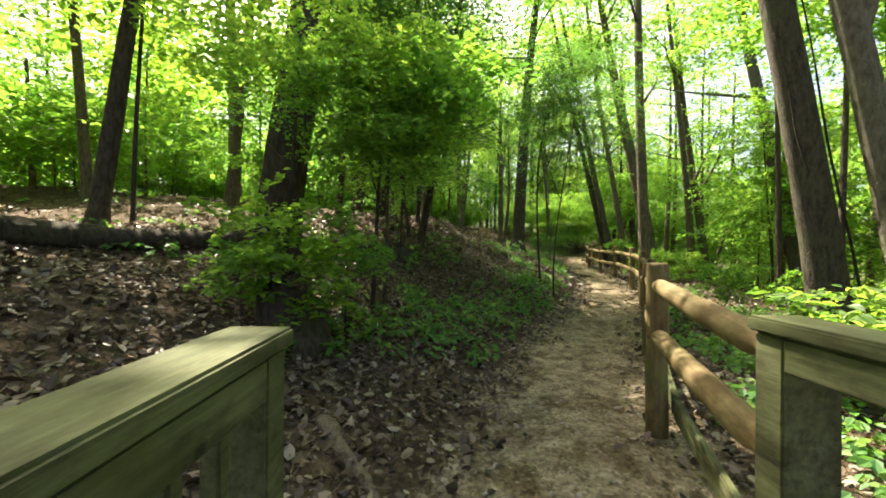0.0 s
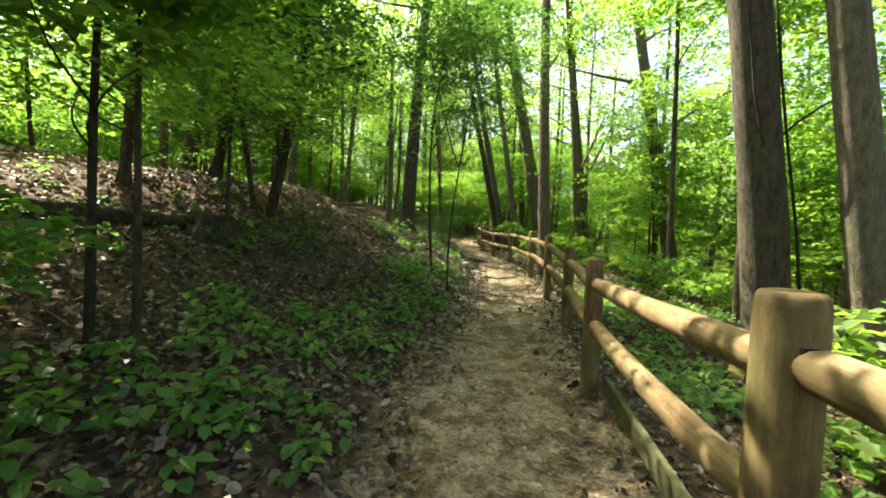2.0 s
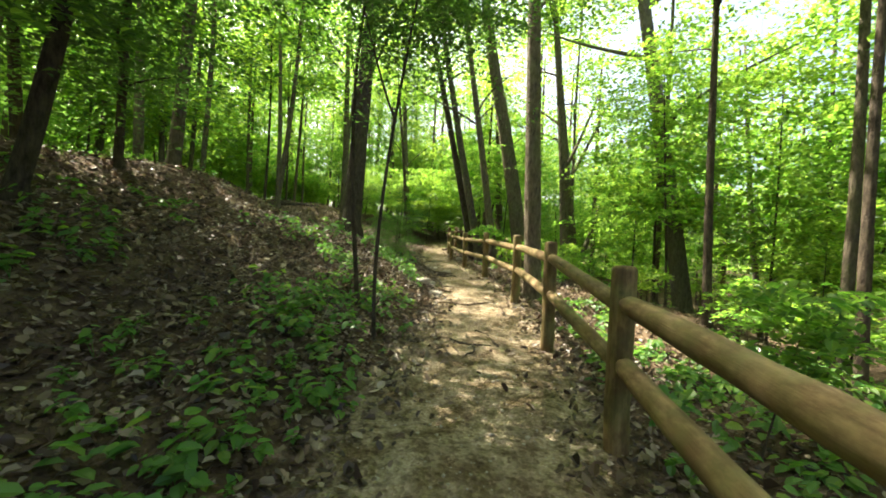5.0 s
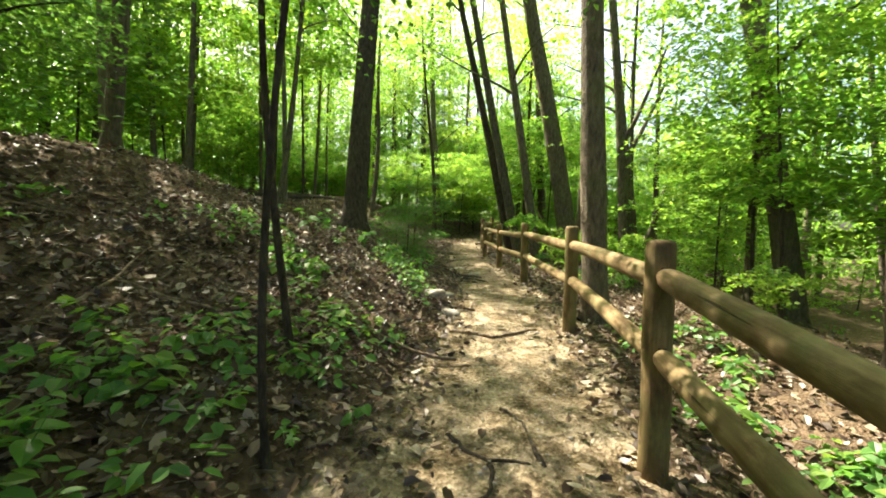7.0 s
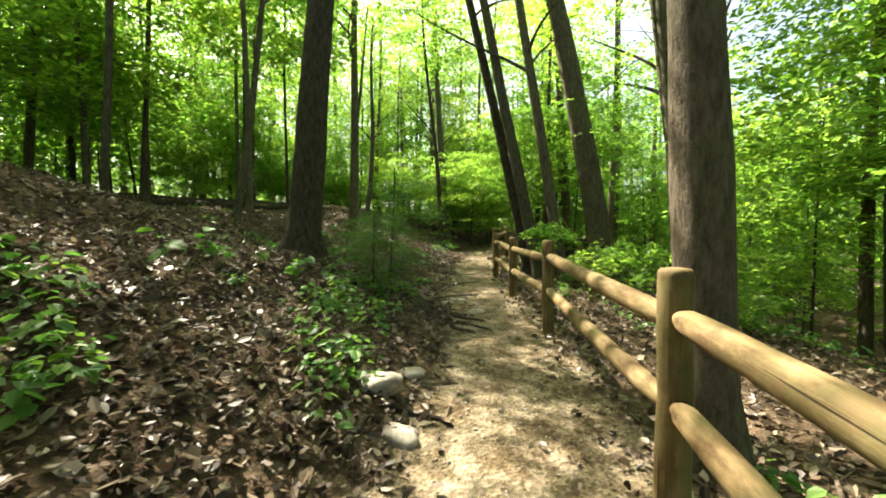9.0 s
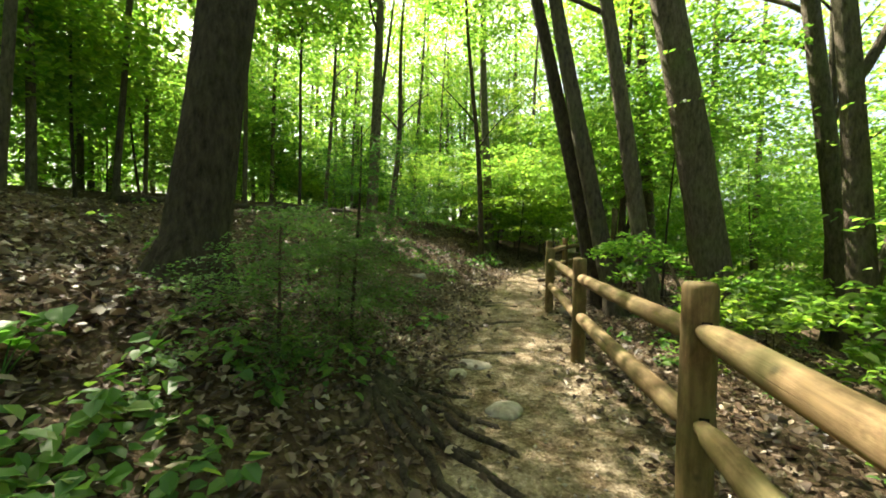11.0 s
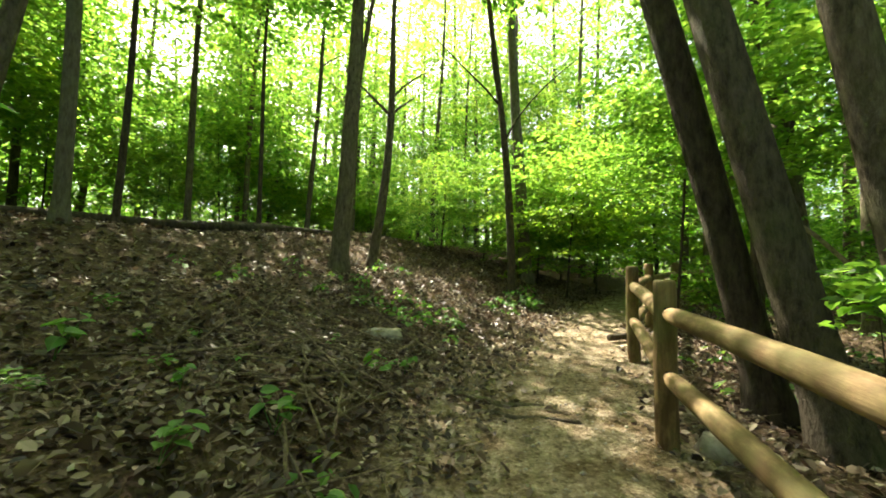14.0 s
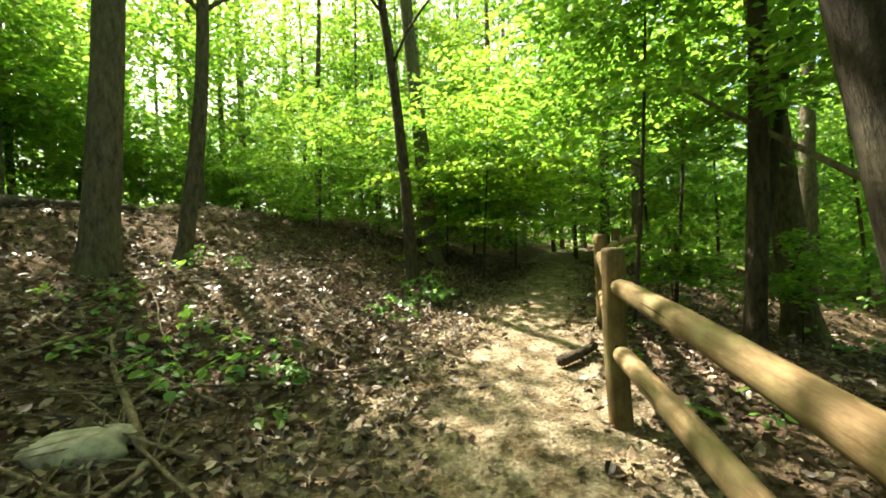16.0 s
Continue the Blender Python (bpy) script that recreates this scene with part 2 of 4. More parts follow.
def tubes_mesh(name, tubes, material):
    """Joins tubes into one smooth mesh."""
    bm = bmesh.new()
    for verts, quads, tris in tubes:
        vs = [bm.verts.new(v) for v in verts]
        for f in quads:
            bm.faces.new([vs[i] for i in f])
        for f in tris:
            bm.faces.new([vs[i] for i in f])
    bmesh.ops.recalc_face_normals(bm, faces=bm.faces)
    me = bpy.data.meshes.new(name)
    for f in bm.faces:
        f.smooth = True
    bm.to_mesh(me)
    bm.free()
    me.materials.append(material)
    return me


def leaf_arrays(centre, normal, along, length, width, fold=0.18):
    """Folded leaves of two triangles each, from (n, 3) and (n,) arrays."""
    along = along - normal * (along * normal).sum(1)[:, None]
    along /= np.linalg.norm(along, axis=1)[:, None] + 1e-9
    side = np.cross(normal, along)
    L, W = length[:, None], width[:, None]
    v0 = centre - along * L * 0.5
    v2 = centre + along * L * 0.5 - normal * L * 0.12
    mid = centre - along * L * 0.06 + normal * W * fold
    v1, v3 = mid + side * W * 0.5, mid - side * W * 0.5
    verts = np.stack([v0, v1, v2, v3], 1).reshape(-1, 3)
    b = np.arange(len(centre))[:, None] * 4
    faces = np.concatenate([b + np.array([[0, 1, 2]]), b + np.array([[0, 2, 3]])], 1).reshape(-1, 3)
    return verts, faces


def oval_leaf_arrays(centre, normal, along, length, width, fold=0.18, curl=0.14):
    """Oval leaves of six corners, folded along the midrib and curled at the tip, from (n, 3) and (n,) arrays."""
    along = along - normal * (along * normal).sum(1)[:, None]
    along /= np.linalg.norm(along, axis=1)[:, None] + 1e-9
    side = np.cross(normal, along)
    L, W = length[:, None], width[:, None]
    rows = [centre + along * L * a + normal * (W * fold * f - L * curl * c) + side * W * b
            for a, b, f, c in ((-0.5, 0, 0, 0), (-0.22, 0.46, 1, 0), (0.2, 0.4, 1, 0.35), (0.5, 0, 0, 1), (0.2, -0.4, 1, 0.35), (-0.22, -0.46, 1, 0))]
    verts = np.stack(rows, 1).reshape(-1, 3)
    b = np.arange(len(centre))[:, None] * 6
    faces = np.concatenate([b + np.array([f]) for f in ((0, 1, 2), (0, 2, 3), (0, 3, 4), (0, 4, 5))], 1).reshape(-1, 3)
    return verts, faces


def unit(v):
    return v / (np.linalg.norm(v, axis=1)[:, None] + 1e-9)


def spray_crown(name, seed, sprays, per, rx, rz, size, material, spread=(0.5, 0.95), flat=0.1, tilt=0.45, droop=0.12):
    """A crown of flat leafy sprays on a rough ellipsoid, with gaps between them."""
    g = np.random.default_rng(seed)
    q = unit(g.standard_normal((sprays, 3))) * (g.uniform(0.12, 1.0, sprays) ** 0.45)[:, None]
    q *= g.uniform(0.75, 1.12, sprays)[:, None]
    cs = q * np.array([rx, rx, rz])
    out = unit(np.c_[cs[:, :2], np.zeros(sprays)] + g.standard_normal((sprays, 3)) * 0.2)
    rad = g.uniform(*spread, sprays)
    n = sprays * per
    i = np.repeat(np.arange(sprays), per)
    a, rr = g.uniform(0, 2 * np.pi, n), np.sqrt(g.uniform(0, 1, n))
    stretch = np.stack([np.cos(a) * rr, np.sin(a) * rr], 1) * rad[i][:, None]
    c = cs[i].copy()
    o = out[i]
    perp = np.stack([-o[:, 1], o[:, 0], np.zeros(n)], 1)
    c += o * stretch[:, :1] * 1.25 + perp * stretch[:, 1:] * 0.75
    c[:, 2] += g.normal(0, flat, n) - droop * (stretch[:, 0] / rad[i]) * rad[i] - 0.1 * (rr ** 2)
    nrm = unit(np.stack([g.normal(0, tilt, n), g.normal(0, tilt, n), np.ones(n)], 1))
    L = size * g.uniform(0.65, 1.35, n)
    shape = oval_leaf_arrays if size < 0.13 and size > 0.08 else leaf_arrays
    v, f = shape(c, nrm, o + g.standard_normal((n, 3)) * 0.8, L, L * g.uniform(0.5, 0.72, n))
    return raw_mesh(name, v, f, material)


# ---------------------------------------------------------------- the lie of the land
PY = [-60, -3, 0, 3.5, 6, 8.5, 10.5, 12.5, 14.5, 16.7, 19.2, 21.5, 24, 27, 30, 90]
PX = [-9, -0.3, 0.1, 1.15, 2.2, 3.5, 4.35, 5.1, 5.65, 6.05, 6.62, 7.3, 8.3, 9.9, 11.6, 45]
PZ = [0, 0, 0.02, 0.05, 0.06, 0.11, 0.2, 0.29, 0.35, 0.4, 0.48, 0.64, 0.82, 1.05, 1.2, 2.0]


def lateral(x, y):
    xc = np.interp(y, PY, PX)
    sl = (np.interp(y + 0.4, PY, PX) - np.interp(y - 0.4, PY, PX)) / 0.8
    return (x - xc) / np.sqrt(1 + sl * sl)


EDGE_Y, EDGE_L = [0, 9, 13, 15.5, 17.7, 21, 26, 30], [0.8, 0.8, 0.6, 0.38, 1.0, 1.35, 1.1, 0.9]


def smoothstep(a, b, v):
    t = np.clip((v - a) / (b - a), 0, 1)
    return t * t * (3 - 2 * t)


def ground_z(x, y):
    x, y = np.asarray(x, float), np.asarray(y, float)
    d = lateral(x, y)
    z = np.interp(y, PY, PZ)
    l = np.maximum(-d - np.interp(y, EDGE_Y, EDGE_L), 0)
    z = z + (0.8 + 0.2 * smoothstep(4, 11, y) - 0.19 * smoothstep(14.5, 17.5, y)) * (0.4 * np.minimum(l, 5) + 0.09 * np.clip(l - 5, 0, 9))
    r = np.maximum(d - 1.0, 0)
    z = z - 0.06 * np.minimum(r, 3) - 0.3 * np.clip(r - 3, 0, 9)
    off = smoothstep(0.5, 2.0, np.abs(d))
    z = z + off * (0.10 * np.sin(x * 1.1 + 0.6 * y) * np.cos(y * 0.9 - 0.4 * x) + 0.05 * np.sin(2.7 * x - 1.3 * y + 1))
    z = z + 0.018 * np.sin(x * 4.1 + y * 2.3) * np.cos(y * 3.7 - x)
    return z


def gz(x, y):
    return float(ground_z(x, y))


def build_ground():
    near = np.concatenate([np.arange(-14, -4, 0.35), np.arange(-4, 3, 0.09), np.arange(3, 14, 0.35)])
    cols = np.concatenate([[-400, -200, -100, -60, -40, -30, -24, -19, -16], near, [15, 18, 22, 28, 38, 60, 100, 200, 400]])
    rows = np.concatenate([[-400, -150, -60, -30, -18, -10, -7, -5, -4], np.arange(-3, 29, 0.14), np.arange(29, 48, 0.8), [50, 56, 65, 80, 110, 160, 250, 500]])
    u, y = np.meshgrid(cols, rows)
    x = u + np.interp(y, PY, PX)
    z = ground_z(x, y)
    d = lateral(x, y)
    wob = np.array([noise.noise(Vector((a * 2.2, b * 2.2, 0))) * 0.03 + noise.noise(Vector((a * 6, b * 6, 3))) * 0.012 for a, b in zip(x.ravel(), y.ravel())]).reshape(x.shape)
    z = z + wob
    verts = np.stack([x, y, z], -1).reshape(-1, 3)
    nr, nc = x.shape
    i, j = np.meshgrid(np.arange(nr - 1), np.arange(nc - 1), indexing="ij")
    f = np.stack([i * nc + j, i * nc + j + 1, (i + 1) * nc + j + 1, (i + 1) * nc + j], -1).reshape(-1, 4)
    me = raw_mesh("ground", verts, f, GROUND, True)
    at = me.attributes.new("trodden", "FLOAT", "POINT")
    edge = np.where(d < 0, np.interp(y, EDGE_Y, EDGE_L), 0.95)
    w = 1 - smoothstep(0.45, 1.3, np.abs(d) / edge)
    at.data.foreach_set("value", (w * 0.9).astype(np.float32).ravel())
    return tagged(new("ground", me), "leaf-covered forest floor with a trodden dirt trail", "ground", kind="structure")


build_ground()

# ---------------------------------------------------------------- log fence
POSTS = [(1.58, 2.78, 0.13), (2.62, 4.87, 0.06), (3.76, 6.94, 0.07), (4.61, 8.92, 0.2), (5.47, 11.16, 0.29), (6.36, 14.27, 0.37), (6.87, 16.87, 0.39),
         (7.38, 19.43, 0.48), (8.05, 21.57, 0.64), (9.13, 23.5, 0.75), (10.5, 25.3, 0.85), (12.2, 27.1, 0.95)]
# heights of the two rails at each post
RAILS = [(0.98, 0.62), (0.93, 0.60), (0.92, 0.56), (0.96, 0.55), (0.93, 0.54), (0.93, 0.52), (0.92, 0.50), (0.91, 0.49), (0.9, 0.48), (0.9, 0.48), (0.9, 0.48), (0.9, 0.48)]


def log_post(parent, x, y, z, seed):
    g = np.random.default_rng(seed)
    h, r = 1.15, 0.074
    hs = [-0.35, 0.0, 0.3, 0.6, 0.88, h - 0.035, h - 0.016, h - 0.004, h]
    pts = [(x + (g.normal(0, 0.004) if q < 0.7 else 0), y + (g.normal(0, 0.004) if q < 0.7 else 0), z + q) for q in hs]
    rr = [r * 1.04, r * 1.02, r, r, r * 0.99, r * 0.98, r * 0.94, r * 0.84, r * 0.6]
    ob = mesh_part("post", tubes_mesh("post", [tube(pts, rr, 24, 0.006, seed=seed)], POST), parent)
    return ob


def log_rail(parent, a, b, seed):
    """A peeled log with whittled ends, modelled along its own z axis."""
    g = np.random.default_rng(seed)
    a, b = Vector(a), Vector(b)
    s = np.array([-0.02, 0.03, 0.055, 0.1, 0.18, 0.26, 0.35, 0.43, 0.5, 0.58, 0.66, 0.74, 0.82, 0.9, 0.945, 0.97, 1.02])
    bow = np.sin(np.pi * np.clip(s, 0, 1))
    pts = np.stack([bow * g.normal(0, 0.012), bow * g.normal(0, 0.012), s * (b - a).length], 1)
    r = 0.057 * np.array([0.62, 0.66, 0.93, 1, 1.02, 1.0, 1.03, 1.01, 1.0, 1.03, 1.02, 1.0, 1.02, 1, 0.93, 0.66, 0.62]) * g.uniform(0.95, 1.06) * g.normal(1, 0.016, 17)
    ob = mesh_part("rail", tubes_mesh("rail", [tube(pts, r, 16, 0.022, seed=seed)], LOG), parent)
    ob.matrix_local = Matrix.Translation(a) @ (b - a).to_track_quat("Z", "Y").to_matrix().to_4x4()
    return ob


fence = tagged(new("log_fence"), "two-rail fence of peeled pine logs beside the trail", "fence")
for k, (x, y, z) in enumerate(POSTS):
    p = log_post(fence, x, y, z, 100 + k)
    for h in RAILS[k]:
        bm = bmesh.new()
        nx = POSTS[min(k + 1, len(POSTS) - 1)]
        pv = POSTS[max(k - 1, 0)]
        ang = math.atan2(nx[1] - pv[1], nx[0] - pv[0])
        # solid near-black block in place of a cut hole and its shade
        bmesh.ops.create_cube(bm, size=1)
        bmesh.ops.transform(bm, matrix=Matrix.Translation((x, y, z + h + 0.012)) @ Matrix.Rotation(ang, 4, "Z") @ Matrix.Diagonal((0.153, 0.075, 0.115, 1)), verts=bm.verts)
        bmesh.ops.bevel(bm, geom=list(bm.edges), offset=0.018, segments=2, affect="EDGES")
        part("mortise", bm, HOLE_SHADE, p, "near-black block for a mortise hole and the shade in it")
START, START_RAILS = (0.99, 1.1, 0.1), (1.0, 0.7)
for k in range(-1, len(POSTS) - 1):
    a = START if k < 0 else POSTS[k]
    b = POSTS[k + 1]
    for j, (h0, h1) in enumerate(zip(START_RAILS if k < 0 else RAILS[k], RAILS[k + 1])):
        log_rail(fence, (a[0], a[1], a[2] + h0 - 0.012), (b[0], b[1], b[2] + h1 + 0.01), 300 + k * 7 + j)


for a, b in ((START, POSTS[0]), (POSTS[0], POSTS[1])):
    va, vb = Vector((a[0] + 0.12, a[1] - 0.03, a[2] + 0.12)), Vector((b[0] + 0.12, b[1] - 0.03, b[2] + 0.12))
    bm = bmesh.new()
    bmesh.ops.create_cube(bm, size=1)
    bmesh.ops.transform(bm, matrix=Matrix.Diagonal((0.04, (vb - va).length * 0.96, 0.14, 1)), verts=bm.verts)
    bmesh.ops.bevel(bm, geom=list(bm.edges), offset=0.006, segments=2, affect="EDGES")
    ob = part("kick_plank", bm, BOARD, fence, "grey-brown plank along the foot of the fence", smooth=False)
    ob.matrix_local = Matrix.Translation((va + vb) / 2) @ (vb - va).to_track_quat("Y", "Z").to_matrix().to_4x4()


# ---------------------------------------------------------------- wooden footbridge
def board(name, parent, lo, hi, material=BOARD, rot=0.0, label=""):
    lo, hi = Vector(lo), Vector(hi)
    bm = bmesh.new()
    bmesh.ops.create_cube(bm, size=1)
    s = hi - lo
    bmesh.ops.transform(bm, matrix=Matrix.Diagonal((*s, 1)), verts=bm.verts)
    bmesh.ops.bevel(bm, geom=list(bm.edges), offset=min(0.006, min(s) * 0.2), segments=2, affect="EDGES")
    ob = part(name, bm, material, parent, label, smooth=False)
    ob.location = (lo + hi) / 2
    return ob


bridge = tagged(new("footbridge"), "weathered wooden footbridge with board railings", "bridge")
bridge.location = (0, -0.03, -0.03)
DECK = 0.13
for k in range(26):
    y1 = 0.86 - k * 0.146
    board("deck_plank", bridge, (-0.42, y1 - 0.14, DECK - 0.038), (0.95, y1, DECK))
for sx, ye in ((-1, 0.83), (1, 1.02)):
    xi = -0.30 if sx < 0 else 0.83
    xo = xi + sx * 0.14
    x0, x1 = min(xi, xo), max(xi, xo)
    board("cap_rail", bridge, (x0, -3.0, 1.192), (x1, ye, 1.23))
    board("side_rail", bridge, (xi + sx * 0.012 if sx > 0 else xi - 0.05, -3.0, 1.105), (xi + 0.05 if sx > 0 else xi - 0.012, ye - 0.102, 1.19))
    board("lower_rail", bridge, (xi + sx * 0.012 if sx > 0 else xi - 0.05, -3.0, 0.2), (xi + 0.05 if sx > 0 else xi - 0.012, ye - 0.05, 0.29))
    for yp in (ye - 0.1, ye - 1.9, ye - 3.6):
        xa = (xi + 0.014 if sx > 0 else xi - 0.102) if yp == ye - 0.1 else (xi + 0.052 if sx > 0 else xi - 0.14)
        wide = 0.15 if sx > 0 and yp == ye - 0.1 else 0.088
        board("bridge_post", bridge, (xa, yp, -0.3), (xa + wide, yp + 0.088, 1.19))
    yb = ye - (0.16 if sx < 0 else 0.34)
    while yb > -3:
        xa = xi + 0.052 if sx > 0 else xi - 0.088
        board("baluster", bridge, (xa, yb - 0.036, 0.15), (xa + 0.036, yb, 1.19))
        yb -= 0.125

# ---------------------------------------------------------------- trees
CANOPY = [spray_crown("crown", 20 + k, 50, 44, 2.7, 3.2, 0.17, LEAF, (0.55, 1.05)) for k in range(5)]
SPARSE = [spray_crown("crown", 30 + k, 46, 31, 2.7, 3.2, 0.16, LEAF, (0.5, 1.0)) for k in range(3)]
MIDDLE = [spray_crown("crown", 40 + k, 52, 62, 2.3, 1.55, 0.115, LEAF_LOW, (0.4, 0.85), 0.04, 0.34) for k in range(5)]
MID_FAR = [spray_crown("crown", 50 + k, 48, 42, 2.3, 1.7, 0.17, LEAF_LOW, (0.5, 0.9), 0.08, 0.42) for k in range(4)]
LOW = [spray_crown("crown", 60 + k, 16, 55, 0.75, 0.6, 0.11, LEAF_LOW, (0.28, 0.5), 0.04, 0.35) for k in range(4)]
HEMLOCK = [spray_crown("crown", 80 + k, 34, 190, 1.65, 1.9, 0.075, NEEDLE, (0.6, 1.15), 0.025, 0.22, 0.22) for k in range(2)]


def trunk_meshes(r, h, lean, seed, bark, limbs=5, bend=0.3, flare=0.7, limb_from=0.35, fork=None, top=0.35, curve=(0, 0)):
    """A leaning, bent trunk with root flare, and its tapered limbs, with the base at the origin."""
    g = np.random.default_rng(seed)
    n = 18
    s = np.linspace(0, 1, n) ** 1.25
    ph, amp = g.uniform(0, 6.28), bend * h * 0.02
    zc = np.minimum(s * h, 8.0)
    line = np.stack([lean[0] * s * h + curve[0] * zc ** 2 + amp * (np.sin(s * 5 + ph) - math.sin(ph)), lean[1] * s * h + curve[1] * zc ** 2 + amp * (np.cos(s * 4 + ph) - math.cos(ph)), s * h], 1)
    line = np.vstack([[line[0] - (0, 0, 0.4)], line])
    zz = np.maximum(line[:, 2], 0)
    rad = r * (1 - (1 - top) * zz / h) + r * flare * np.exp(-zz / max(0.6 * r, 0.04)) * 0.55
    rad[0] = rad[1] * 1.15
    trunk = tubes_mesh("trunk", [tube(line, rad, 16 if r > 0.12 else 8, 0.05, seed=seed)], bark)
    arms = []
    for k in range(limbs):
        q = g.uniform(limb_from, 0.95)
        a = g.uniform(0, 6.28)
        at = np.array([np.interp(q * h, line[1:, 2], line[1:, i]) for i in range(3)])
        L = h * g.uniform(0.12, 0.24)
        r0 = r * (1 - (1 - top) * q) * g.uniform(0.3, 0.5)
        w = np.linspace(0, 1, 7)
        up = g.uniform(0.25, 0.9)
        pts = at + np.stack([np.cos(a + 0.4 * w) * w * L, np.sin(a + 0.4 * w) * w * L, up * L * w ** 0.8], 1)
        arms.append(tubes_mesh("limb", [tube(pts, r0 * (1 - 0.85 * w), 6, 0.04, seed=seed + k)], bark))
    for q, dx, dy, dz, rf in fork or ():
        at = np.array([np.interp(q * h, line[1:, 2], line[1:, i]) for i in range(3)])
        w = np.linspace(0, 1, 9)
        pts = at + np.stack([dx * w, dy * w, dz * w ** 1.2], 1)
        arms.append(tubes_mesh("limb", [tube(pts, r * rf * (1 - 0.7 * w), 8, 0.04, seed=seed + 50)], bark))
    return trunk, arms, line


SUNNY = [(1.0, 2.6), (1.3, 3.0), (4.5, 11.4), (5.5, 15.3), (6.3, 18.3), (6.8, 20.6), (-1.0, 14.0), (8.0, 20.5), (8.3, 28.5, 1.5), (9.5, 29.6, 1.5), (6.6, 29.0, 1.2), (9.0, 26.0), (10.5, 29.5), (12.5, 25.5), (7.0, 23.5), (9.5, 21.0), (6.0, 17.0), (5.0, 13.2), (-0.6, 5.2, 2.3), (9.6, 23.6, 3.5), (10.4, 21.0, 3.5), (11.0, 24.6, 3.5), (8.7, 27.2, 2.5), (10.0, 29.0, 3.0), (12.5, 30.0, 4.0), (14.5, 25.0, 5.0), (9.5, 19.0, 4.0),
         (8.0, 18.5), (8.3, 17.5), (7.3, 18.6), (-2.5, 6.0), (-1.5, 7.4), (6.6, 22.2), (7.6, 24.6), (8.1, 25.8), (5.4, 23.6), (7.0, 26.0, 1.0), (6.2, 24.8, 1.0), (2.7, 14.2, 0.3), (5.2, 18.3, 0.3), (4.4, 18.4, 0.4), (0.0, 4.5, 2.6), (0.3, 7.5), (1.6, 10.5), (-1.0, 11.0)]
TO_SUN = np.array([-math.sin(az) * math.cos(el), math.cos(az) * math.cos(el), math.sin(el)])


def lets_sun_in(x, y, z, radius):
    """Whether a crown at (x, y, z) leaves the sunny openings of the wood open."""
    for a, b, *up in SUNNY:
        v = np.array([x - a, y - b, z - gz(a, b) - (up[0] if up else 0)])
        if np.linalg.norm(v - TO_SUN * (v @ TO_SUN)) < radius:
            return False
    return True



count = [0]


def tree(x, y, r, h, lean=(0, 0), bark=None, crowns=(), label="", group="", name="tree", **kw):
    """crowns: rows of (mesh, fraction of the trunk's height, sideways x, y, scale)."""
    count[0] += 1
    me, arms, line = trunk_meshes(r, h, lean, 1000 + count[0], bark or BARK, **kw)
    t = new(name)
    t.location = (x, y, gz(x, y) - 0.03)
    mesh_part("trunk", me, t)
    for arm in arms:
        mesh_part("limb", arm, t)
    g = np.random.default_rng(5000 + count[0])
    for c, q, dx, dy, sc in crowns:
        at = [np.interp(q * h, line[:, 2], line[:, i]) for i in range(3)]
        if c in MIDDLE and (abs(lateral(x, y)) > 8.5 or y > 31 or y < -1):
            c = MID_FAR[count[0] % 4]
        if c in CANOPY and not lets_sun_in(x + at[0], y + at[1], gz(x, y) + q * h, 3.0):
            c = SPARSE[count[0] % 3]
        mesh_part("crown", c, t, pose(at[0] + dx, at[1] + dy, q * h, 0, 0, g.uniform(0, 360)) @ Matrix.Scale(sc, 4))
    return tagged(t, label or "tall slender hardwood with grey-brown bark and green crown", "tree", group)


def top(k, q=0.8, dx=0.0, dy=0.0, sc=1.0):
    return (CANOPY[k % 5], q, dx, dy, sc)


def mid(k, q=0.5, dx=0.0, dy=0.0, sc=1.0):
    return (MIDDLE[k % 5], q, dx, dy, sc)


# trees of the left bank
tree(-2.3, 5.4, 0.31, 15, (0.13, 0.015), BARK_DARK, [top(0, 0.85)], "thick dark rough-barked tree on the leafy bank")
tree(3.13, 16.1, 0.26, 15, (0.1, 0.1), BARK_DARK, [top(4, 0.85)], "thick dark-barked tree with flared roots on the bank", flare=1.2)
tree(3.62, 23.95, 0.165, 14, (0.03, 0.12), BARK, [top(1, 0.85)], "grey-brown tree with flared base on the slope", fork=[(0.24, 0.5, 0.6, 5.0, 0.45)])
tree(4.0, 24.95, 0.11, 8, (0.065, 0.1), BARK, [(SPARSE[0], 0.92, 0, 0, 0.45)], "slim leaning dark tree on the slope", bend=0.8)
tree(7.11, 25.97, 0.105, 10, (-0.06, 0.003), BARK_DARK, [mid(2, 0.85), top(3, 0.95)], "slender dark tree beside the trail", bend=0.6)
tree(7.79, 28.1, 0.19, 14, (-0.035, 0.005), BARK_PALE, [top(4, 0.85)], "pale-barked tree beyond the trail bend")
tree(-2.74, 12.77, 0.17, 12, (0.11, 0.05), BARK_DARK, [top(1, 0.85)])
tree(-1.96, 12.5, 0.08, 9, (-0.02, 0.0), BARK_DARK, [mid(3, 0.85)])
tree(0.98, 20.09, 0.1, 10, (0.11, 0.1), BARK, [top(3, 0.9)])
tree(0.98, 21.2, 0.09, 12, (0.0, 0.0), BARK_PALE, [top(4, 0.8)])
tree(-0.6, 14.5, 0.13, 12, (0.09, 0.06), BARK, [top(2, 0.8)])
tree(-4.9, 5.6, 0.13, 12, (0.12, 0.08), BARK_DARK, [top(3, 0.85)])
tree(-5.1, 9.5, 0.12, 12, (0.06, 0.03), BARK, [top(4, 0.75)])
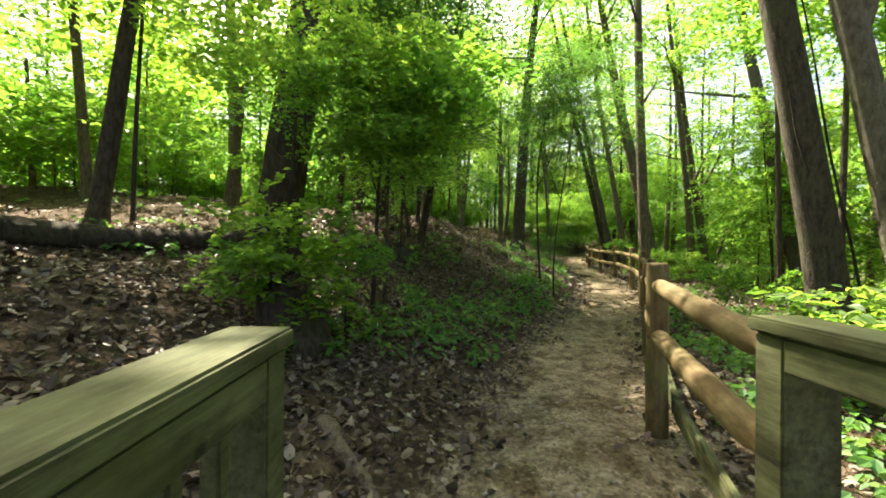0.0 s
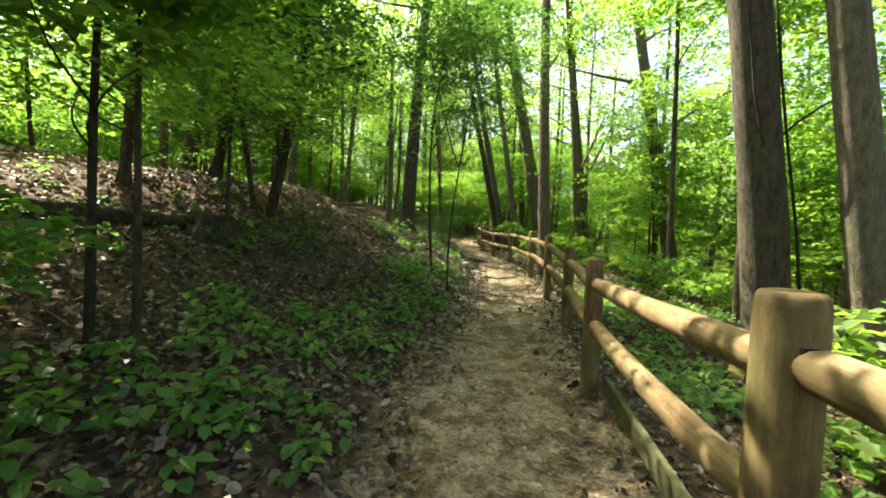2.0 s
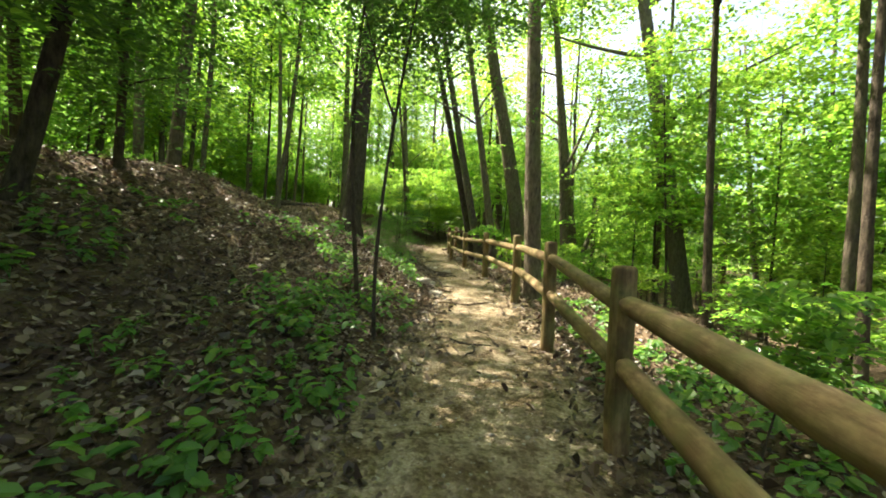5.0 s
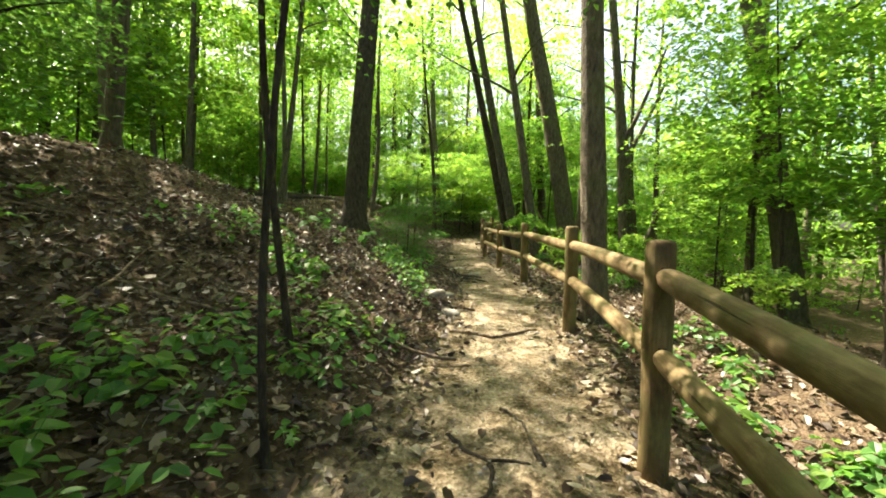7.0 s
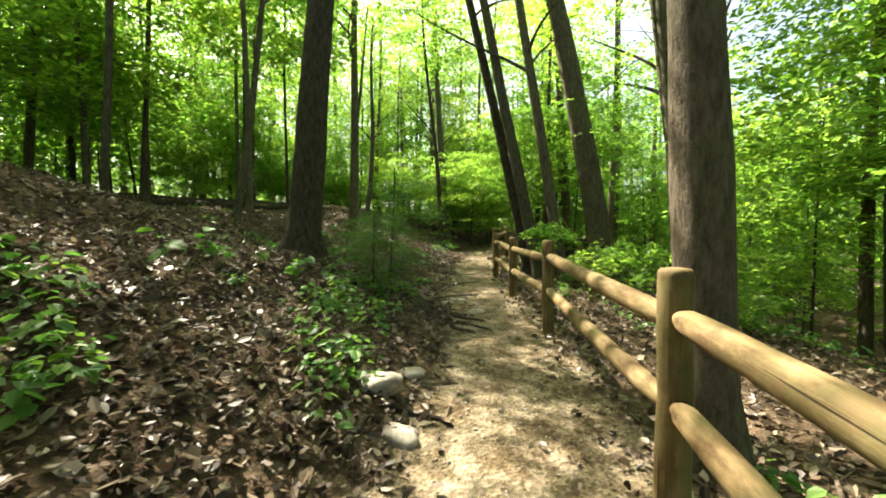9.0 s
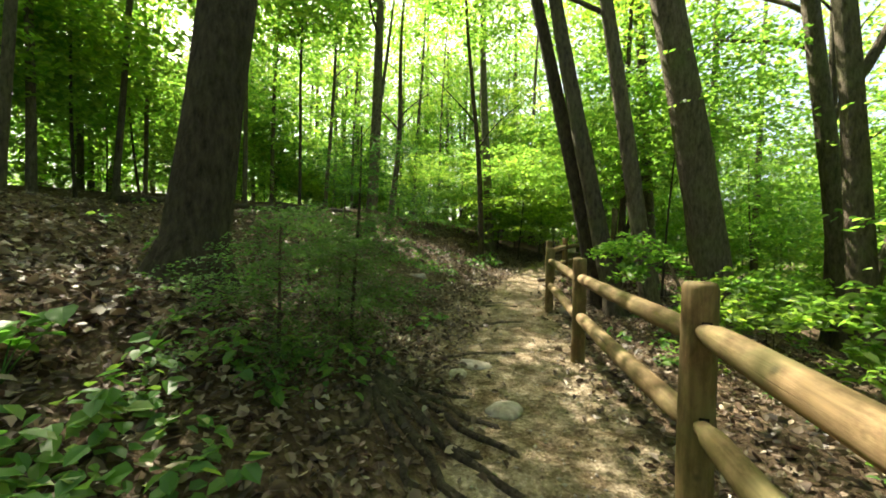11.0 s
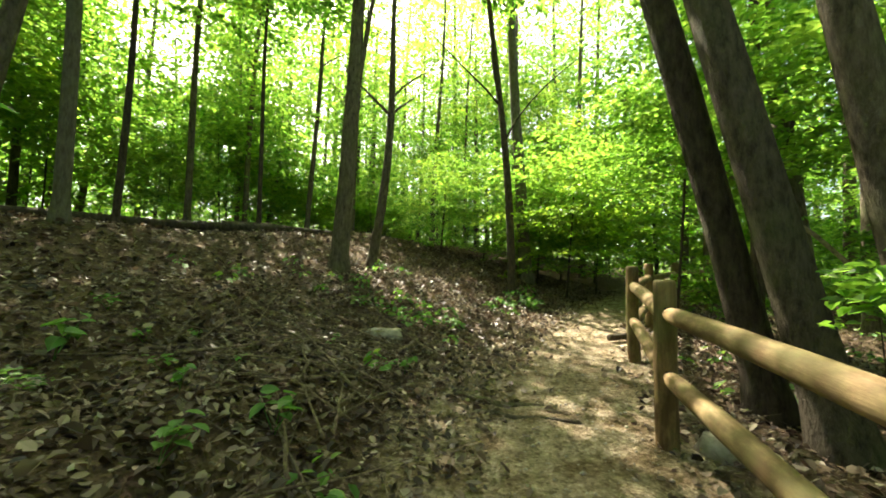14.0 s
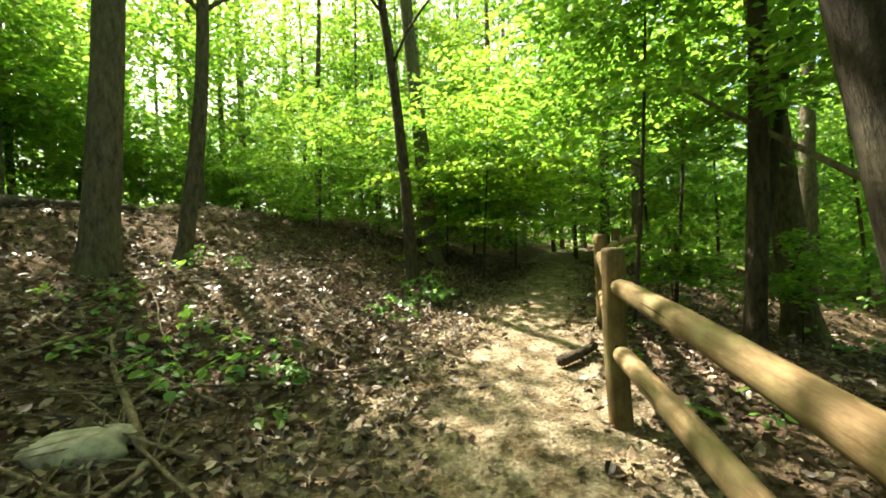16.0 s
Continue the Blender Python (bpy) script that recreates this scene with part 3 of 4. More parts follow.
tree(-3.5, 13.6, 0.1, 12, (0.05, 0.02), BARK, [top(0, 0.8)])
tree(-2.2, 17.6, 0.13, 13, (0.03, 0.0), BARK, [top(2, 0.8)])
# trees of the valley side, beyond the fence
tree(5.78, 5.65, 0.255, 14, (-0.175, -0.017), BARK, [top(0, 0.85)], "stout leaning tree with a dark vine and scarred bark", bend=0.15, curve=(-0.003, 0.001))
tree(5.98, 4.7, 0.19, 14, (-0.21, 0.02), BARK_PALE, [top(1, 0.85)], "pale forked tree beyond the fence", bend=0.15, curve=(-0.002, 0.001), fork=[(0.04, 0.25, -0.25, 4.5, 0.55), (0.3, 0.5, -0.4, 3.5, 0.6)])
tree(6.11, 11.6, 0.16, 15, (-0.03, 0.013), BARK, [top(2, 0.85)], "straight scaly-barked tree standing against the fence", bend=0.15)
tree(8.64, 20.2, 0.155, 14, (-0.205, 0.034), BARK_DARK, [top(1, 0.85)], "dark leaning tree close behind the fence", bend=0.15, curve=(-0.001, 0.001))
tree(8.7, 19.62, 0.175, 14, (-0.195, 0.05), BARK, [top(4, 0.85)], "leaning tree close behind the fence", bend=0.15, curve=(0.0, 0.001))
tree(9.22, 19.4, 0.16, 14, (-0.135, 0.03), BARK, [top(0, 0.85)], "leaning grey tree behind the fence", bend=0.15, curve=(-0.002, 0.0))
tree(10.65, 19.6, 0.34, 15, (-0.18, 0.004), BARK, [top(2, 0.85)], "stout curved tree on the valley side", bend=0.15, curve=(-0.004, 0.001))
tree(13.6, 19.95, 0.2, 15, (-0.11, 0.02), BARK, [top(4, 0.85)], "forked tree on the valley side", fork=[(0.02, 1.1, -0.1, 3.2, 0.8), (0.3, 1.6, -0.4, 3.4, 0.5)])
tree(13.45, 14.3, 0.28, 16, (-0.165, 0.05), BARK_PALE, [top(1, 0.85)], "pale stout tree on the valley side")
tree(11.43, 23.1, 0.18, 12, (-0.06, 0.06), BARK, [top(3, 0.75)], "grey tree on the valley side")
tree(10.2, 22.6, 0.1, 9, (0.03, -0.01), BARK_DARK, [mid(4, 0.8)], fork=[(0.12, 0.8, 0.2, 2.6, 0.7)])
tree(11.52, 17.9, 0.18, 14, (-0.06, 0.06), BARK, [top(4, 0.85)], fork=[(0.3, 1.2, -0.4, 3.0, 0.5)])
tree(8.9, 10.2, 0.08, 10, (-0.02, 0.03), BARK_DARK, [mid(0, 0.8)])
tree(7.8, 7.6, 0.07, 9, (0.03, 0.03), BARK_DARK, [mid(2, 0.8)])
tree(10.4, 9.0, 0.1, 12, (0.0, 0.0), BARK, [top(3, 0.8)])
for k, (x, y, r) in enumerate(((12.5, 27.5, 0.12), (14.6, 25.5, 0.15), (13.2, 30.0, 0.14), (16.5, 28.0, 0.16), (10.8, 33.0, 0.13), (17.5, 23.5, 0.15), (13.6, 20.4, 0.1)  )):
    tree(x, y, r, 13, (0.02, 0.01), BARK, [top(k, 0.6 if k % 2 else 0.85, sc=1.0)])
# the first three are added so that their crowns shade the left hillside
for k, (x, y) in enumerate(((-0.6, 25.6), (1.4, 27.8), (-2.2, 22.4), (-1.0, 18.6), (6.0, 35.0), (8.5, 38.0), (3.6, 36.5), (10.5, 40.0))):
    tree(x, y, 0.08, 13, (0.03, 0.0), BARK, [(CANOPY[k % 5], 0.68, 0, 0, 1.1)])
for k, (x, y) in enumerate(((9.5, 5.2), (12.0, 8.2), (14.0, 4.0), (11.0, 0.8), (15.5, 10.0), (13.6, 15.6), (18.0, 13.0))):
    tree(x, y, 0.12, 12, (0.02, 0.02), BARK, [(CANOPY[k % 5], 0.55, 0, 0, 0.95), (CANOPY[(k + 2) % 5], 0.9, 0, 0, 1.0)])
# ridge trees added to close sky gaps and to shade the left slope
for k, (x, y) in enumerate(((-5.4, 18.4), (-2.6, 20.8), (-5.0, 22.4), (-3.4, 25.2), (-0.8, 28.4), (-6.8, 27.0), (1.8, 31.2), (-2.6, 31.0), (4.6, 33.5), (-9.0, 24.0))):
    tree(x, y, 0.07 + 0.02 * (k % 3), 12, (0.03 * (-1) ** k, 0.01), BARK, [(MIDDLE[k % 5], 0.3, 0.3, 0, 1.0), (CANOPY[k % 5], 0.52, 0, 0, 0.85), (CANOPY[(k + 2) % 5], 0.88, 0, 0, 1.0)], "slender ridge tree with leaves down to its lower limbs", "ridge trees")
# two added trees, placed to throw shade on the left slope by the trail
for x, y, h in ((0.4, 22.6, 9.0), (1.1, 25.7, 9.5)):
    tree(x, y, 0.06, h, (0.02, 0.0), BARK_DARK, [(MIDDLE[1], 0.68, 0, 0, 1.25), (MIDDLE[3], 0.9, 0.4, 0, 1.2)], "thin understory tree with layered green leaves", "understory trees", limbs=4)
# hemlocks
for x, y, r, h, lx in ((-0.5, 9.65, 0.09, 7, 0.17), (-0.76, 9.78, 0.05, 7, -0.11), (-1.6, 10.6, 0.11, 8, 0.16), (-0.7, 12.3, 0.07, 6, 0.0), (-2.3, 8.8, 0.08, 7, 0.05)):
    tree(x, y, r, h, (lx, 0.03), BARK_DARK, [(HEMLOCK[0], 0.42, 0, 0, 1.15), (HEMLOCK[1], 0.75, 0, 0, 1.1)], "dark young hemlock with drooping sprays", "hemlocks on the bank", limbs=10, limb_from=0.15)

# the woods all round: understory and canopy, thinning away from the trail
placed = []


def clear_of(x, y, gap):
    return all((x - a) ** 2 + (y - b) ** 2 > gap * gap for a, b in placed)


def scatter(n, ylim, near, far, gap, seed, heights=(), radius=1.6):
    g = np.random.default_rng(seed)
    out, tries = [], 0
    while len(out) < n and tries < 20000:
        tries += 1
        y = g.uniform(*ylim)
        side = -1 if g.random() < 0.5 else 1
        d = near + (far - near) * g.random() ** 0.8
        x = float(np.interp(y, PY, PX)) + side * d * 1.06
        if abs(lateral(x, y)) < near or not clear_of(x, y, gap) or not all(lets_sun_in(x, y, gz(x, y) + q, radius) for q in heights):
            continue
        if near < 4 and (-8.5 < lateral(x, y) < 0 and 15 < y < 29 or 0 < lateral(x, y) < 6.5 and y < 9 or -8 < lateral(x, y) < 0 and 11 < y < 16.5):
            continue
        placed.append((x, y))
        out.append((x, y))
    return out


def near_things(seed, k):
    g = np.random.default_rng(seed)
    for x, y in scatter(105, (-6, 46), 3.4, 20, 1.5, seed, (3.5, 6), 2.0):
        h = g.uniform(4.5, 8)
        k += 1
        tree(x, y, g.uniform(0.025, 0.06), h, (g.normal(0, 0.05), g.normal(0, 0.05)), BARK_DARK, [mid(k, g.uniform(0.45, 0.62), sc=g.uniform(0.9, 1.2)), mid(k + 2, 0.9, sc=g.uniform(0.8, 1.1))],
             "thin understory tree with layered green leaves", "understory trees", limbs=4)
    for x, y in scatter(60, (-8, 52), 5, 26, 2.4, seed + 1, (9, 12), 1.4):
        h = g.uniform(12, 16)
        k += 1
        tree(x, y, g.uniform(0.09, 0.2), h, (g.normal(0, 0.03), g.normal(0, 0.03)), BARK if k % 3 else BARK_PALE, [top(k, 0.6 if k % 3 == 0 else 0.82, sc=1.1)], "", "forest trees")


near_things(11, 0)
# leafy young beeches leaning over the banks
for x, y, h, q, sc in ((-0.75, 5.3, 3.0, 0.72, 0.5), (-1.6, 4.0, 3.2, 0.75, 0.45), (-0.8, 8.0, 4.2, 0.55, 0.62), (9.6, 23.6, 4.6, 0.75, 0.9), (10.4, 21.0, 5.0, 0.7, 0.9), (11.0, 24.6, 5.5, 0.6, 1.1), (8.7, 27.2, 3.6, 0.6, 1.0), (9.9, 28.6, 3.4, 0.5, 0.9), (8.2, 28.7, 2.6, 0.5, 0.75), (9.2, 30.0, 3.0, 0.5, 0.9), (6.6, 29.0, 2.6, 0.5, 0.8), (5.3, 28.4, 2.2, 0.5, 0.7)):
    tree(x, y, 0.03, h, (0.05, -0.03), BARK_DARK, [mid(int(x * 7), q, sc=sc), mid(int(y * 5), 0.95, sc=sc)], "young beech with flat sprays of bright leaves", "young beeches", limbs=6)
tree(-0.85, 4.95, 0.03, 3.5, (0.08, -0.05), BARK_DARK, [(LOW[0], 0.68, 0.45, -0.3, 0.9), (LOW[1], 0.76, 0.85, -0.45, 0.8), (LOW[2], 0.6, 0.15, -0.5, 0.8), (LOW[3], 0.88, 0.4, 0.0, 0.95), (LOW[1], 0.8, -0.3, -0.6, 0.9)],
     "young beech with bright sprays overhanging the bank", "young beeches", limbs=8)
for k, (x, y) in enumerate([(10.9, 31.8), (12.6, 30.6), (13.6, 32.6), (14.8, 30.2), (16.2, 33.5), (13, 36), (17.5, 30.5)]):
    tree(x, y, 0.05, 7, (0.03 * (-1) ** k, 0.02), BARK_DARK, [mid(k, 0.35, sc=1.1), mid(k + 2, 0.85, sc=1.1)], "thin understory tree with layered green leaves", "understory trees", limbs=4)
for k, (x, y) in enumerate(((-3.5, 44.0), (1.5, 45.0), (5.0, 43.0), (8.5, 44.5), (11.5, 42.0), (14.5, 42.0), (-8.5, 42.0), (18.0, 40.0))):
    tree(x, y, 0.18, 22, (0.02, 0.01), BARK, [(CANOPY[k % 5], 0.6, 0, 0, 1.25), (CANOPY[(k + 2) % 5], 0.9, 0, 0, 1.3)], "distant forest tree in full leaf", "distant trees", limbs=3)


def far_woods():
    """The far wood all round, trunks and leafy sprays too many to count."""
    g = np.random.default_rng(17)
    verts, faces, n0 = [], [], 0
    bark = []
    spots = []
    for k in range(210):
        a = radians(-120 + 240 * (k + g.uniform(-0.5, 0.5)) / 209)
        dist = g.uniform(23 if a > 0.5 else 28, 62)
        spots.append((5 + math.sin(a) * dist, 10 + math.cos(a) * dist, g.uniform(11, 16)))
    for k in range(18):
        y = 3 + 40 * (k + g.uniform(-0.4, 0.4)) / 17
        spots.append((float(np.interp(y, PY, PX)) - g.uniform(15, 23), y, g.uniform(3.0, 4.6)))
    for x, y, h in spots:
        z = gz(x, y)
        w = np.linspace(0, 1, 4)[:, None]
        bark.append(tube(np.array([x, y, z - 0.3]) + w * np.array([g.normal(0, 0.4), g.normal(0, 0.4), h]), g.uniform(0.09, 0.2) * (1 - 0.6 * w[:, 0]), 7, caps=False))
        sprays = 94
        q = unit(g.standard_normal((sprays, 3))) * g.uniform(0.3, 1.1, sprays)[:, None]
        c = np.array([x, y, z + h * 0.5]) + q * np.array([3.6, 3.6, h * 0.5])
        c[:24] = np.array([x, y, z]) + np.stack([g.normal(0, 2.6, 24), g.normal(0, 2.6, 24), g.uniform(0.2, 3.2, 24)], 1)
        per = 22
        i = np.repeat(np.arange(sprays), per)
        m = len(i)
        b, r = g.uniform(0, 6.28, m), np.sqrt(g.random(m)) * g.uniform(0.6, 1.3, sprays)[i]
        pos = c[i] + np.stack([np.cos(b) * r, np.sin(b) * r, g.normal(0, 0.12, m) - 0.12 * r], 1)
        pos[:, 2] = np.maximum(pos[:, 2], z + 0.1)
        L = 0.26 * g.uniform(0.6, 1.35, m)
        v, f = leaf_arrays(pos, unit(np.stack([g.normal(0, 0.45, m), g.normal(0, 0.45, m), np.ones(m)], 1)), g.standard_normal((m, 3)), L, L * g.uniform(0.5, 0.75, m))
        verts.append(v)
        faces.append(f + n0)
        n0 += len(v)
    wood = tagged(new("far_woods"), "dense far wood of slender trees in bright green leaf", "woods", kind="stuff")
    mesh_part("foliage", raw_mesh("foliage", np.vstack(verts), np.vstack(faces), LEAF), wood)
    mesh_part("trunks", tubes_mesh("trunks", bark, BARK), wood)


far_woods()

# ---------------------------------------------------------------- forest floor: fallen leaves, plants, sticks, roots
def fallen_leaves():
    g = np.random.default_rng(3)
    n = 150000
    y = g.uniform(-3, 30, n)
    u = np.where(g.random(n) < 0.7, -np.abs(g.gamma(1.8, 1.9, n)) - 0.3, 0.7 + np.abs(g.gamma(1.6, 1.4, n)))
    u += g.normal(0, 0.25, n)
    x = np.interp(y, PY, PX) + u
    keep = (np.abs(lateral(x, y)) > 0.45) | (g.random(n) < 0.45)
    x, y = x[keep], y[keep]
    n = len(x)
    z = ground_z(x, y) + g.uniform(0.012, 0.05, n)
    nrm = unit(np.stack([g.normal(0, 0.4, n) , g.normal(0, 0.4, n), np.ones(n)], 1))
    L = 0.03 + 0.07 * g.random(n) ** 1.8
    v, f = oval_leaf_arrays(np.stack([x, y, z], 1), nrm, g.standard_normal((n, 3)), L, L * g.uniform(0.45, 0.8, n), g.normal(0, 0.3, (n, 1)), g.normal(0.1, 0.2, (n, 1)))
    tagged(new("leaf_litter", raw_mesh("leaf_litter", v, f, LITTER)), "brown fallen leaves covering the forest floor", "leaf litter", kind="stuff")


fallen_leaves()


def broad_leaf_mesh():
    """One ovate leaf, folded along its midrib, 1 long, pointing along x from its stalk."""
    t = np.array([0.0, 0.15, 0.4, 0.65, 0.88, 1.0])
    w = np.array([0.0, 0.26, 0.38, 0.3, 0.13, 0.0])
    z = -0.25 * t ** 2
    mid_line = np.stack([t, 0 * t, z], 1)
    left = np.stack([t[1:-1], w[1:-1], z[1:-1] + 0.08], 1)
    right = np.stack([t[1:-1], -w[1:-1], z[1:-1] + 0.08], 1)
    v = np.vstack([mid_line, left, right])
    f = [(0, 1, 6), (0, 10, 1)]
    for k in range(3):
        f += [(1 + k, 2 + k, 7 + k), (1 + k, 7 + k, 6 + k), (1 + k, 11 + k, 2 + k), (1 + k, 10 + k, 11 + k)]
    f += [(4, 5, 9), (4, 13, 5)]
    return raw_mesh("leaf", v, f, PLANT)


BROAD = broad_leaf_mesh()


def plant(seed, leaves, spread, height, size):
    """A low clump: thin stems, each with broad leaves."""
    g = np.random.default_rng(seed)
    p = new("ground_plant")
    stems = []
    for k in range(max(3, leaves // 4)):
        a = g.uniform(0, 6.28)
        tip = np.array([math.cos(a) * spread * g.uniform(0.2, 0.8), math.sin(a) * spread * g.uniform(0.2, 0.8), height * g.uniform(0.6, 1)])
        w = np.linspace(0, 1, 4)[:, None]
        mesh_part("stem", tubes_mesh("stem", [tube(tip * (w ** 1.3 * [1, 1, 0] + w * [0, 0, 1]) - [0, 0, 0.04], [0.004, 0.0035, 0.003, 0.0015], 5)], PLANT), p)
        for j in range(4):
            q = 0.55 + 0.15 * j
            at = tip * np.array([q ** 1.3, q ** 1.3, q])
            mesh_part("leaf", BROAD, p, pose(*at, g.normal(0, 14), g.uniform(-18, 22), math.degrees(a) + 90 * j + g.normal(0, 25)) @ Matrix.Scale(size * g.uniform(0.65, 1.2), 4))
    return tagged(p, "low broad-leaved green plant on the forest floor", "plant", "ground plants")


PLANTS = [plant(200 + k, 12, 0.2 + 0.03 * k, 0.16 + 0.04 * k, 0.1 + 0.008 * k) for k in range(5)]


def plants():
    g = np.random.default_rng(23)
    made = 0
    while made < 118:
        y = g.uniform(3, 24) if made > 75 else g.uniform(3.6, 9.5)
        side = -1 if g.random() < 0.75 else 1
        d = (0.8 + g.gamma(1.5, 0.8)) if side < 0 else (1.05 + g.gamma(1.5, 0.7))
        x = float(np.interp(y, PY, PX)) + side * d
        patch = noise.noise(Vector((x * 0.55, y * 0.55, 9)))
        if patch < (-0.3 if y < 9.5 and side < 0 else 0.05) or -np.interp(y, EDGE_Y, EDGE_L) < lateral(x, y) < 0.8 or (y > 16 and g.random() < 0.6):
            continue
        if side < 0 and (y < 4.3 or y < 5.2 and g.random() < 0.6):
            continue
        m = pose(x, y, gz(x, y) + 0.02, g.normal(0, 6), g.normal(0, 6), g.uniform(0, 360)) @ Matrix.Scale(g.uniform(0.5, 0.95), 4)
        if made < 5:
            PLANTS[made].matrix_world = m
        else:
            copy_thing(PLANTS[int(g.integers(0, 5))], m)
        made += 1


plants()


def undergrowth():
    """Low leafy cover too dense to count, in patches on both sides."""
    g = np.random.default_rng(43)
    cs = []
    while len(cs) < 900:
        y = g.uniform(0.5, 27)
        side = -1 if g.random() < 0.55 else 1
        d = (0.95 + g.gamma(1.6, 1.3)) if side < 0 else (1.2 + g.gamma(1.7, 1.2))
        x = float(np.interp(y, PY, PX)) + side * d
        patch = noise.noise(Vector((x * 0.6, y * 0.6, 21)))
        if -np.interp(y, EDGE_Y, EDGE_L) - 0.1 < lateral(x, y) < 1.0 or patch < (-0.15 if (side > 0 and y < 9) or (side < 0 and 4 < y < 10) else 0.12):
            continue
        if side < 0 and y < 3.5 or 15 < y and g.random() < 0.5:
            continue
        cs.append((x, y))
    cs = np.array(cs)
    per = 13
    i = np.repeat(np.arange(len(cs)), per)
    n = len(i)
    a, r = g.uniform(0, 6.28, n), np.sqrt(g.random(n)) * g.uniform(0.1, 0.24, len(cs))[i]
    x, y = cs[i, 0] + np.cos(a) * r, cs[i, 1] + np.sin(a) * r
    hgt = g.uniform(0.06, 0.26, len(cs))[i]
    z = ground_z(x, y) + hgt * g.uniform(0.4, 1.0, n)
    nrm = unit(np.stack([np.cos(a) * 0.3 + g.normal(0, 0.28, n), np.sin(a) * 0.3 + g.normal(0, 0.28, n), np.ones(n)], 1))
    L = g.uniform(0.05, 0.11, n)
    v, f = oval_leaf_arrays(np.stack([x, y, z], 1), nrm, np.stack([np.cos(a), np.sin(a), 0 * a], 1) + g.normal(0, 0.4, (n, 3)), L, L * g.uniform(0.6, 0.85, n), 0.12)
    tagged(new("undergrowth", raw_mesh("undergrowth", v, f, PLANT)), "patches of low green leafy undergrowth", "undergrowth", kind="stuff")


undergrowth()


def low_growth():
    g = np.random.default_rng(29)
    for k in range(64):
        y = g.uniform(1, 30)
        side = -1 if g.random() < 0.55 else 1
        d = 1.7 + g.gamma(1.6, 1.3) if side < 0 else 1.9 + g.gamma(1.6, 1.3)
        x = float(np.interp(y, PY, PX)) + side * d
        h = g.uniform(0.6, 1.6)
        if side > 0 and y < 9 and d < 4.2 and k % 4:
            continue
        if side < 0 and (y > 16.5 or 10.5 < y < 17 or y < 10.5 and d < 4.5) and d < 8:
            continue
        tree(x, y, 0.008, h, (g.normal(0, 0.1), g.normal(0, 0.1)), BARK_DARK, [(LOW[k % 4], 0.75, 0, 0, g.uniform(0.55, 0.9))],
             "leafy sapling in the undergrowth", "saplings", name="sapling", limbs=2)


low_growth()
for k, (x, y, h, sc) in enumerate(((-1.2, 3.45, 0.95, 0.7), (-1.55, 3.75, 1.3, 0.75), (-1.0, 4.15, 1.2, 0.6), (-1.75, 3.5, 0.7, 0.6))):
    tree(x, y, 0.01, h, (0.06 * (-1) ** k, -0.04), BARK_DARK, [(LOW[k % 4], 0.8, 0, 0, sc)], "leafy sapling before the thick dark tree", "saplings", name="sapling", limbs=2)
for k, (x, y, sc) in enumerate(((-1.25, 3.25, 1.4), (-0.95, 3.6, 1.1), (-1.6, 3.3, 1.3), (-1.35, 2.95, 0.8), (-0.7, 4.0, 0.8),
                              (3.5, 19.6, 1.0), (3.9, 19.3, 0.9), (3.75, 19.9, 0.8), (4.25, 19.0, 0.8), (3.3, 19.1, 1.1), (4.3, 19.6, 0.7), (3.0, 19.8, 0.9))):
    copy_thing(PLANTS[k % 5], pose(x, y, gz(x, y) + 0.02, 0, 0, 70 * k) @ Matrix.Scale(sc, 4))
g_th = np.random.default_rng(37)
for k in range(60):
    y = g_th.uniform(2, 44)
    d = g_th.uniform(10.5, 19) if k < 44 else -g_th.uniform(7, 15)
    x = float(np.interp(y, PY, PX)) - d * 1.05
    tree(x, y, 0.015, g_th.uniform(1.8, 3.2), (g_th.normal(0, 0.05), 0.0), BARK_DARK, [(MIDDLE[k % 5], 0.6, 0, 0, g_th.uniform(0.55, 0.85))], "leafy thicket sapling on the ridge", "thicket saplings", name="sapling", limbs=1)
for x, y, h, r, q, f in ((2.66, 9.15, 4.6, 0.022, -0.04, -0.5), (2.62, 10.25, 5.0, 0.03, -0.09, 0.7)):
    tree(x, y, r, h, (q, -0.06), BARK_DARK, [(HEMLOCK[0], 0.8, 0.2, 0, 0.7), (HEMLOCK[1], 0.98, f, 0.2, 0.85)], "dark thin-stemmed sapling forking beside the trail", "trailside saplings", name="sapling", limbs=7, bend=0.5, limb_from=0.45,
         curve=(0.028, 0.0), fork=[(0.5, f, 0.1, 1.7, 0.65)])


def stick(x, y, length, angle, r, seed, lift=0.02, name="fallen_branch", label="dead fallen branch on the leaf litter", twigs=2):
    g = np.random.default_rng(seed)
    w = np.linspace(0, 1, 9)
    wob = np.cumsum(g.normal(0, 0.02 * length, 9)) * 0.5
    px = x + np.cos(angle) * (w - 0.5) * length - np.sin(angle) * wob
    py = y + np.sin(angle) * (w - 0.5) * length + np.cos(angle) * wob
    pz = ground_z(px, py)
    pz = np.linspace(pz[0], pz[-1], 9) * 0.3 + pz * 0.7 + r + lift
    pts = np.stack([px, py, pz], 1)
    tubes = [tube(pts, r * (1 - 0.65 * w), 7, 0.08, seed=seed)]
    for k in range(twigs):
        i = int(g.integers(2, 8))
        a = angle + g.choice([-1, 1]) * g.uniform(0.4, 1.0)
        L = length * g.uniform(0.15, 0.4)
        v = np.linspace(0, 1, 5)
        tubes.append(tube(pts[i] + np.stack([np.cos(a) * v * L, np.sin(a) * v * L, 0.25 * L * v], 1), r * 0.5 * (1 - 0.7 * v), 5, 0.05, seed=seed + k))
    return tagged(new(name, tubes_mesh(name, tubes, TWIG)), label, "branch", "fallen branches")


